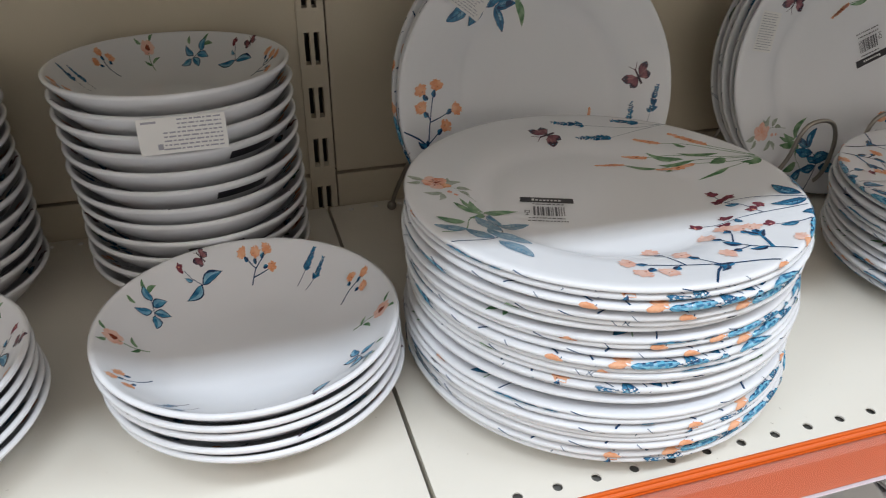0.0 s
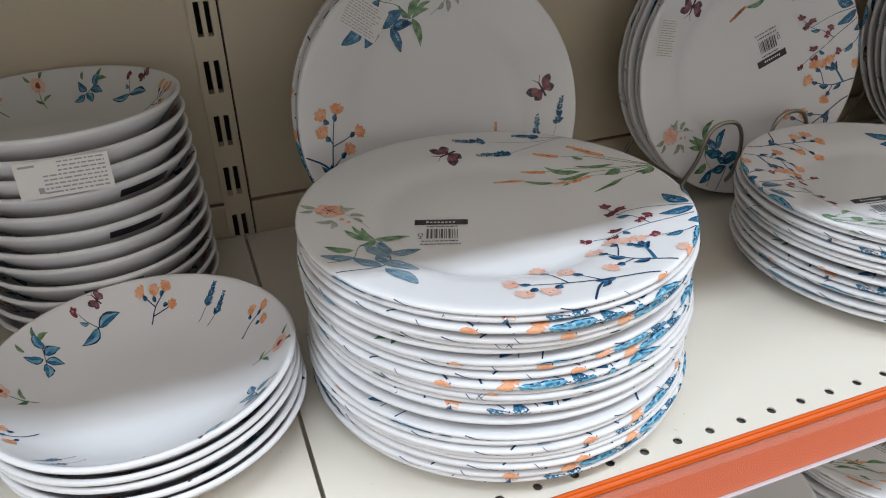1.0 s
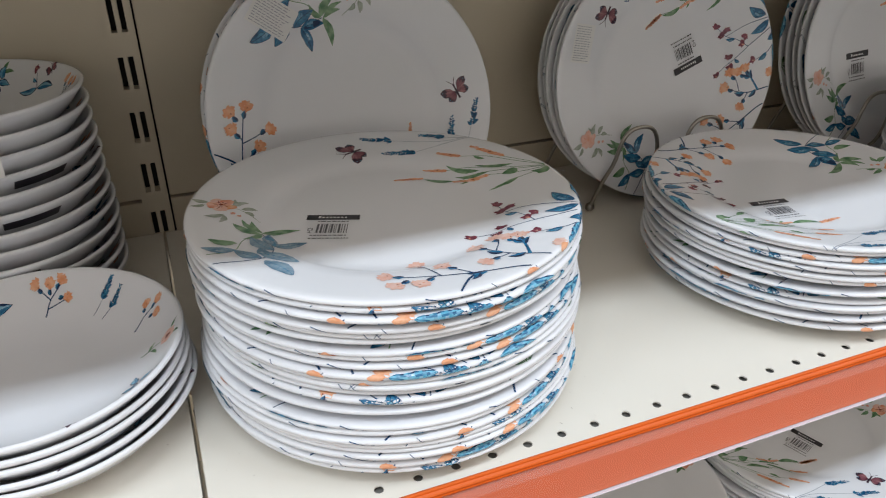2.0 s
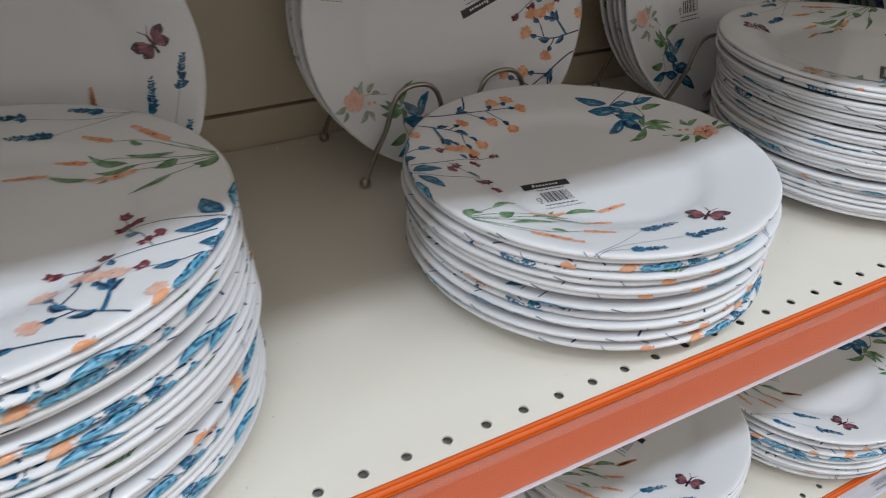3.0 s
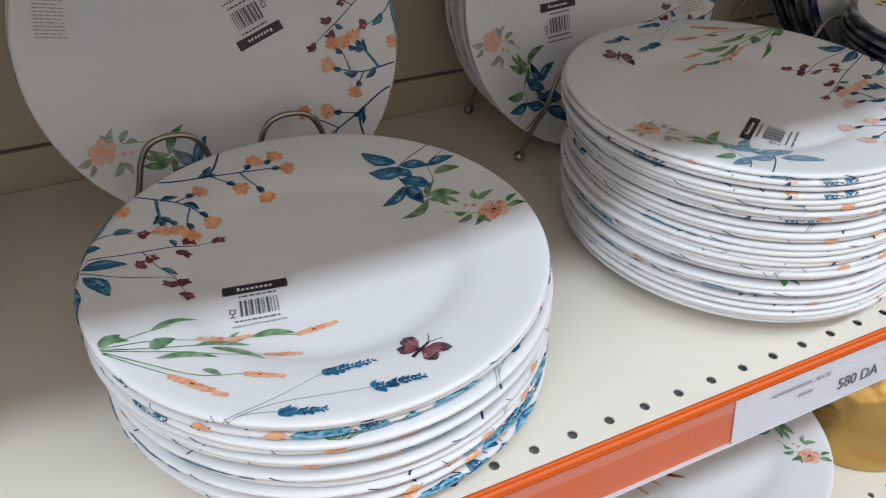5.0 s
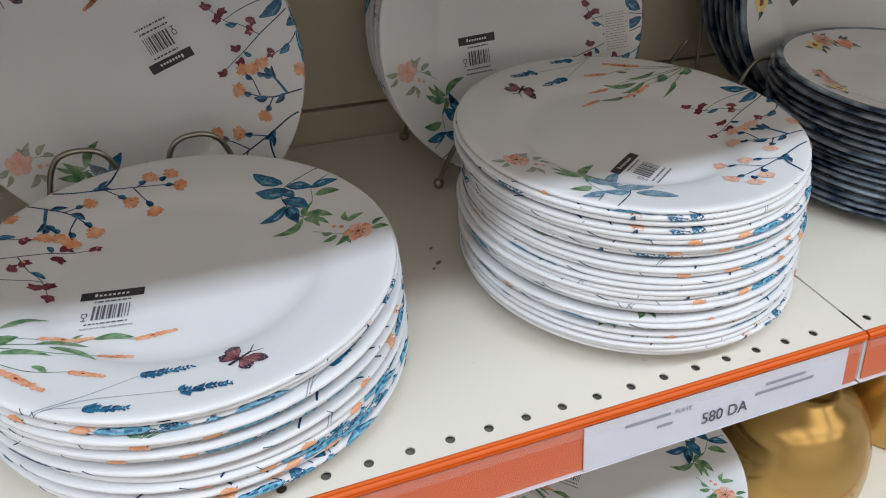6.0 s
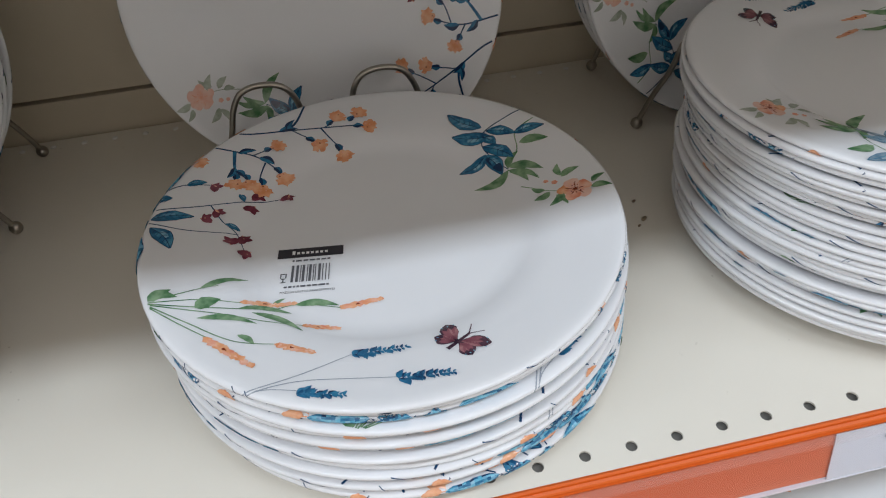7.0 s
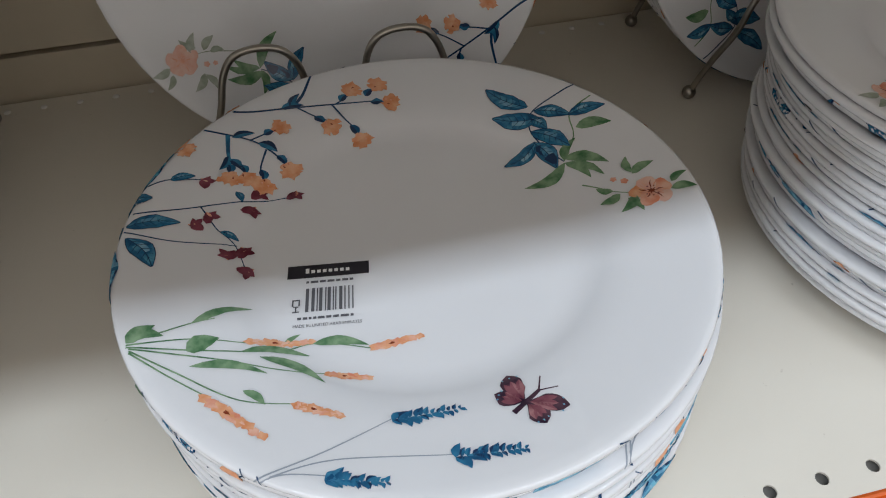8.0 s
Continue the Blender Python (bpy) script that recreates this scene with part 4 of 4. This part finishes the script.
def loose_label(w, h, m, parent):
    """A flat paper label stuck across the rims of bowls."""
    bm = bmesh.new()
    box(bm, -w / 2, w / 2, -0.0001, 0.0001, -h / 2, h / 2)
    rng = random.Random(9)
    me = mesh_of(bm, "paper_sticker", PAPER)
    ob = part("paper_sticker", me, None, parent, "white paper sticker with fine print")
    ob.matrix_world = m
    lines = bmesh.new()
    for k in range(8):
        v = h * (0.42 - 0.115 * k)
        u = -w * 0.05 if k < 3 else -w * 0.22
        while u < w * 0.45:
            d = rng.uniform(0.0015, 0.005)
            box(lines, u, min(u + d, w * 0.45), -0.00025, -0.0001, v - 0.0005, v + 0.0005)
            u += d + 0.0009
    box(lines, -w * 0.45, -w * 0.28, -0.00025, -0.0001, h * 0.36, h * 0.42)
    box(lines, -w * 0.30, -w * 0.24, -0.00025, -0.0001, -h * 0.38, -h * 0.22)
    box(lines, -w * 0.24, -w * 0.10, -0.00025, -0.0001, -h * 0.40, -h * 0.36)
    fine = part("fine_print", lines, FAINT, parent)
    fine.matrix_world = m


loose_label(0.055, 0.0235, pose(-0.308, 0.2115, 1.158, -8, 0, 2), tall[9])


def standing(x, y, z, count, step, tilt, yaw, roll, label, group, seed, extra=(), body=None, art=None, name="display_plate", size=1.0):
    """Plates on edge in a wire stand, leaning back; the first one faces the aisle."""
    rng = random.Random(seed)
    for k in range(count):
        spin = roll if k == 0 else rng.uniform(0, 360)
        m = pose(x + 0.002 * rng.uniform(-1, 1) * (k > 0), y + step * k, z + 0.0015 * rng.uniform(-1, 1) * (k > 0), 90 - tilt, 0, yaw) @ pose(0, 0, -0.012, 0, 0, spin)
        plate(name, m, label, group, body, art or SHOW_PRINT, extra if k == 0 else (), size=size)


SHOW = "white dinner plate with flower print standing in a wire stand"
standing(-0.0215, 0.2885, 1.1335, 4, 0.0085, 14.2, 1.5, 82.8, SHOW, "plates in the first stand", 31, [sticker_on(-60, 84, 36, 26, -35, 82.8)], size=1.01)
standing(0.3093, 0.2959, 1.1297, 5, 0.0088, 9.6, -4.5, 215.3, SHOW, "plates in the second stand", 32, [label_on(24.6, 19.3, 202, 215.3), sticker_on(-96, 38, 22, 36, -10, 215.3)], size=1.01)
standing(0.6277, 0.3024, 1.1245, 5, 0.0098, 13.6, -0.5, 194.2, SHOW, "plates in the third stand", 33, [label_on(-34, -14, 4, 194.2), sticker_on(100, -6, 24, 36, 4, 194.2)], size=1.01)

# blue-backed tableware of the next bay
body = lathe([*PLATE_TOP, *PLATE_LIP, *PLATE_UNDER], 72)
for f in body.faces:
    c = f.calc_center_median()
    f.material_index = 1 if (f.normal.z < 0.35 or math.hypot(c.x, c.y) > 0.1185) else 0
COBALT_MESH = mesh_of(body, "blue_plate_body", [OPAL, COBALT], True)


def garden_print():
    """A ring of coral and yellow flowers with green leaves."""
    made = []
    rng = random.Random(44)
    for k in range(5):
        p = Print(*DINNER, INKS, 60 + k)
        a = math.radians(72 * k)
        for q in range(3):
            b, r = a + (q - 1) * 0.20, rng.uniform(86, 104)
            x, y = r * math.cos(b), r * math.sin(b)
            for w in range(4):
                t = rng.uniform(0, 6.28)
                p.leaf(x, y, x + 17 * math.cos(t), y + 17 * math.sin(t), 6, rng.choice((GREEN, BLUE, NAVY)), GREEN)
            if q == 1:
                p.rose(x, y, 12)
            else:
                p.blob(x, y, 11, YELLOW if q else CORAL, 6, 0.3, 0.9, 0, 3)
                p.blob(x, y, 4, RUST if q else APRICOT, 5, 0.3, 0.9, 0, 4, 9)
        made.append(("flower_print", p))
    return [(n, q.done(n)) for n, q in made]


GARDEN = garden_print()
BLUE_PLATE = "white plate with cobalt blue edge and bright garden flowers"
rng_d = random.Random(70)
for k in range(15):
    plate("blue_plate", pose(0.951 + rng_d.uniform(-0.003, 0.003), 0.160 + rng_d.uniform(-0.003, 0.003), SHELF_Z + 0.0063 * k, rng_d.uniform(-0.3, 0.3), rng_d.uniform(-0.3, 0.3), 26 if k == 14 else rng_d.uniform(0, 360)), BLUE_PLATE, "stack of blue-edged plates", COBALT_MESH, GARDEN, size=0.93)
standing(0.985, 0.290, 1.137, 7, 0.0095, 13, -3, 100, BLUE_PLATE, "blue-edged plates in a stand", 71, [label_on(-52, 10, -140, 100)], COBALT_MESH, GARDEN)


def gold_bowl(x, y, r, h, turn, tagged_side=False):
    """A gold-glazed bowl turned upside down on the lower shelf."""
    prof = [(0, h - 0.006), (r * 0.30, h - 0.006), (r * 0.32, h), (r * 0.37, h), (r * 0.40, h - 0.004), (r * 0.60, h * 0.90), (r * 0.80, h * 0.70), (r * 0.93, h * 0.42), (r * 0.985, h * 0.18), (r, 0.003), (r * 0.99, 0.0), (r * 0.96, 0.002), (r * 0.90, h * 0.40), (r * 0.70, h * 0.70), (0, h * 0.86)]
    ob = thing("gold_bowl", "glossy gold-glazed bowl turned upside down on the lower shelf", "bowl", "gold bowls", m=pose(x, y, LOWER_Z, 0, 0, turn))
    part("body", lathe(prof, 72), GOLD, ob, smooth=True)
    if tagged_side:
        bm = bmesh.new()
        box(bm, -0.019, 0.019, -0.011, 0.011, 0, 0.0003)
        tag = part("price_sticker", bm, PAPER, ob, "small white price sticker")
        tag.matrix_local = pose(-r * 0.60, -r * 0.42, h * 0.80, 26, -32, 0)
        bars = bmesh.new()
        for k in range(5):
            box(bars, -0.013 + 0.005 * k, -0.010 + 0.005 * k, -0.008, -0.004, 0.0003, 0.0005)
        lines = part("fine_print", bars, INK, ob)
        lines.matrix_local = tag.matrix_local.copy()


gold_bowl(0.888, 0.094, 0.086, 0.106, 10)
gold_bowl(1.060, 0.112, 0.085, 0.122, 0, True)
gold_bowl(0.985, 0.275, 0.085, 0.112, 40)


def plate_stand(x0, x1, y0, label):
    """A bent-wire plate stand: two hooped front legs, cradle bars, back legs and ball feet."""
    st = thing("plate_stand", label, "plate stand", "wire plate stands", m=pose(0, 0, 0))
    yb, w, z = y0 + 0.100, 0.0021, SHELF_Z
    for sx, x in ((1, x0), (-1, x1)):
        yf = y0 - 0.012
        front = [(x, y0, z + 0.004), (x + sx * 0.006, y0 - 0.005, z + 0.030), (x + sx * 0.016, yf, z + 0.055), (x + sx * 0.021, yf, z + 0.077), (x + sx * 0.031, yf, z + 0.0905), (x + sx * 0.055, yf, z + 0.0905), (x + sx * 0.065, yf, z + 0.077),
                 (x + sx * 0.067, yf, z + 0.055), (x + sx * 0.066, yf + 0.006, z + 0.024), (x + sx * 0.060, yf + 0.022, z + 0.0105), (x + sx * 0.052, y0 + 0.060, z + 0.0105), (x + sx * 0.046, yb - 0.012, z + 0.030), (x + sx * 0.046, yb - 0.004, z + 0.12)]
        part("front_hoop", wire(front, w), STEEL, st, smooth=True)
        part("back_leg", wire([(x, yb, z + 0.004), (x + sx * 0.004, yb - 0.004, z + 0.03), (x + sx * 0.030, yb - 0.010, z + 0.075)], w), STEEL, st, smooth=True)
        for yy in (y0, yb):
            bm = bmesh.new()
            bmesh.ops.create_icosphere(bm, subdivisions=3, radius=0.0048, matrix=Matrix.Translation((x, yy, z + 0.0048)))
            part("ball_foot", bm, STEEL, st, "steel ball foot", True)
    part("cross_bar", wire([(x0 + 0.058, y0 + 0.022, z + 0.0075), ((x0 + x1) / 2, y0 + 0.022, z + 0.0070), (x1 - 0.058, y0 + 0.022, z + 0.0075)], w), STEEL, st, smooth=True)


WIRE = "bent steel wire plate stand with ball feet on the shelf"
plate_stand(-0.136, 0.070, 0.272, WIRE)
plate_stand(0.2205, 0.388, 0.278, WIRE)
plate_stand(0.5455, 0.748, 0.274, WIRE)
plate_stand(0.832, 1.038, 0.268, WIRE)


# ---- small marks on the shelf ----
def rivets(x0, x1, y, z):
    """A row of small white dots that stand for light through holes along the back of a shelf."""
    bm = bmesh.new()
    x = math.ceil(x0 / PITCH) * PITCH
    while x < x1 - 0.01:
        bmesh.ops.create_icosphere(bm, subdivisions=2, radius=0.0026, matrix=Matrix.Translation((x, y, z)) @ Matrix.Diagonal((1, 1, 0.45, 1)))
        x += PITCH
    return bm


for x0, x1 in BAYS:
    tagged(new("rivet_row", mesh_of(rivets(x0 + 0.02, x1 - 0.02, 0.3835, SHELF_Z), "rivet_row", WHITE, True)), "row of small white dots standing for light through the shelf back holes", "rivets", kind="stuff")

for x, y, r in ((0.506, 0.186, 0.0014), (0.505, 0.166, 0.0021), (0.499, 0.160, 0.0012)):
    bm = bmesh.new()
    bmesh.ops.create_icosphere(bm, subdivisions=2, radius=r, matrix=Matrix.Translation((x, y, SHELF_Z + r * 0.2)) @ pose(0, 0, 0, 0, 0, 40) @ Matrix.Diagonal((1.4, 0.8, 0.35, 1)))
    tagged(new("crumb", mesh_of(bm, "crumb", CRUMB, True)), "tiny dark brown crumb lying on the cream shelf", "crumb", "crumbs on the shelf")
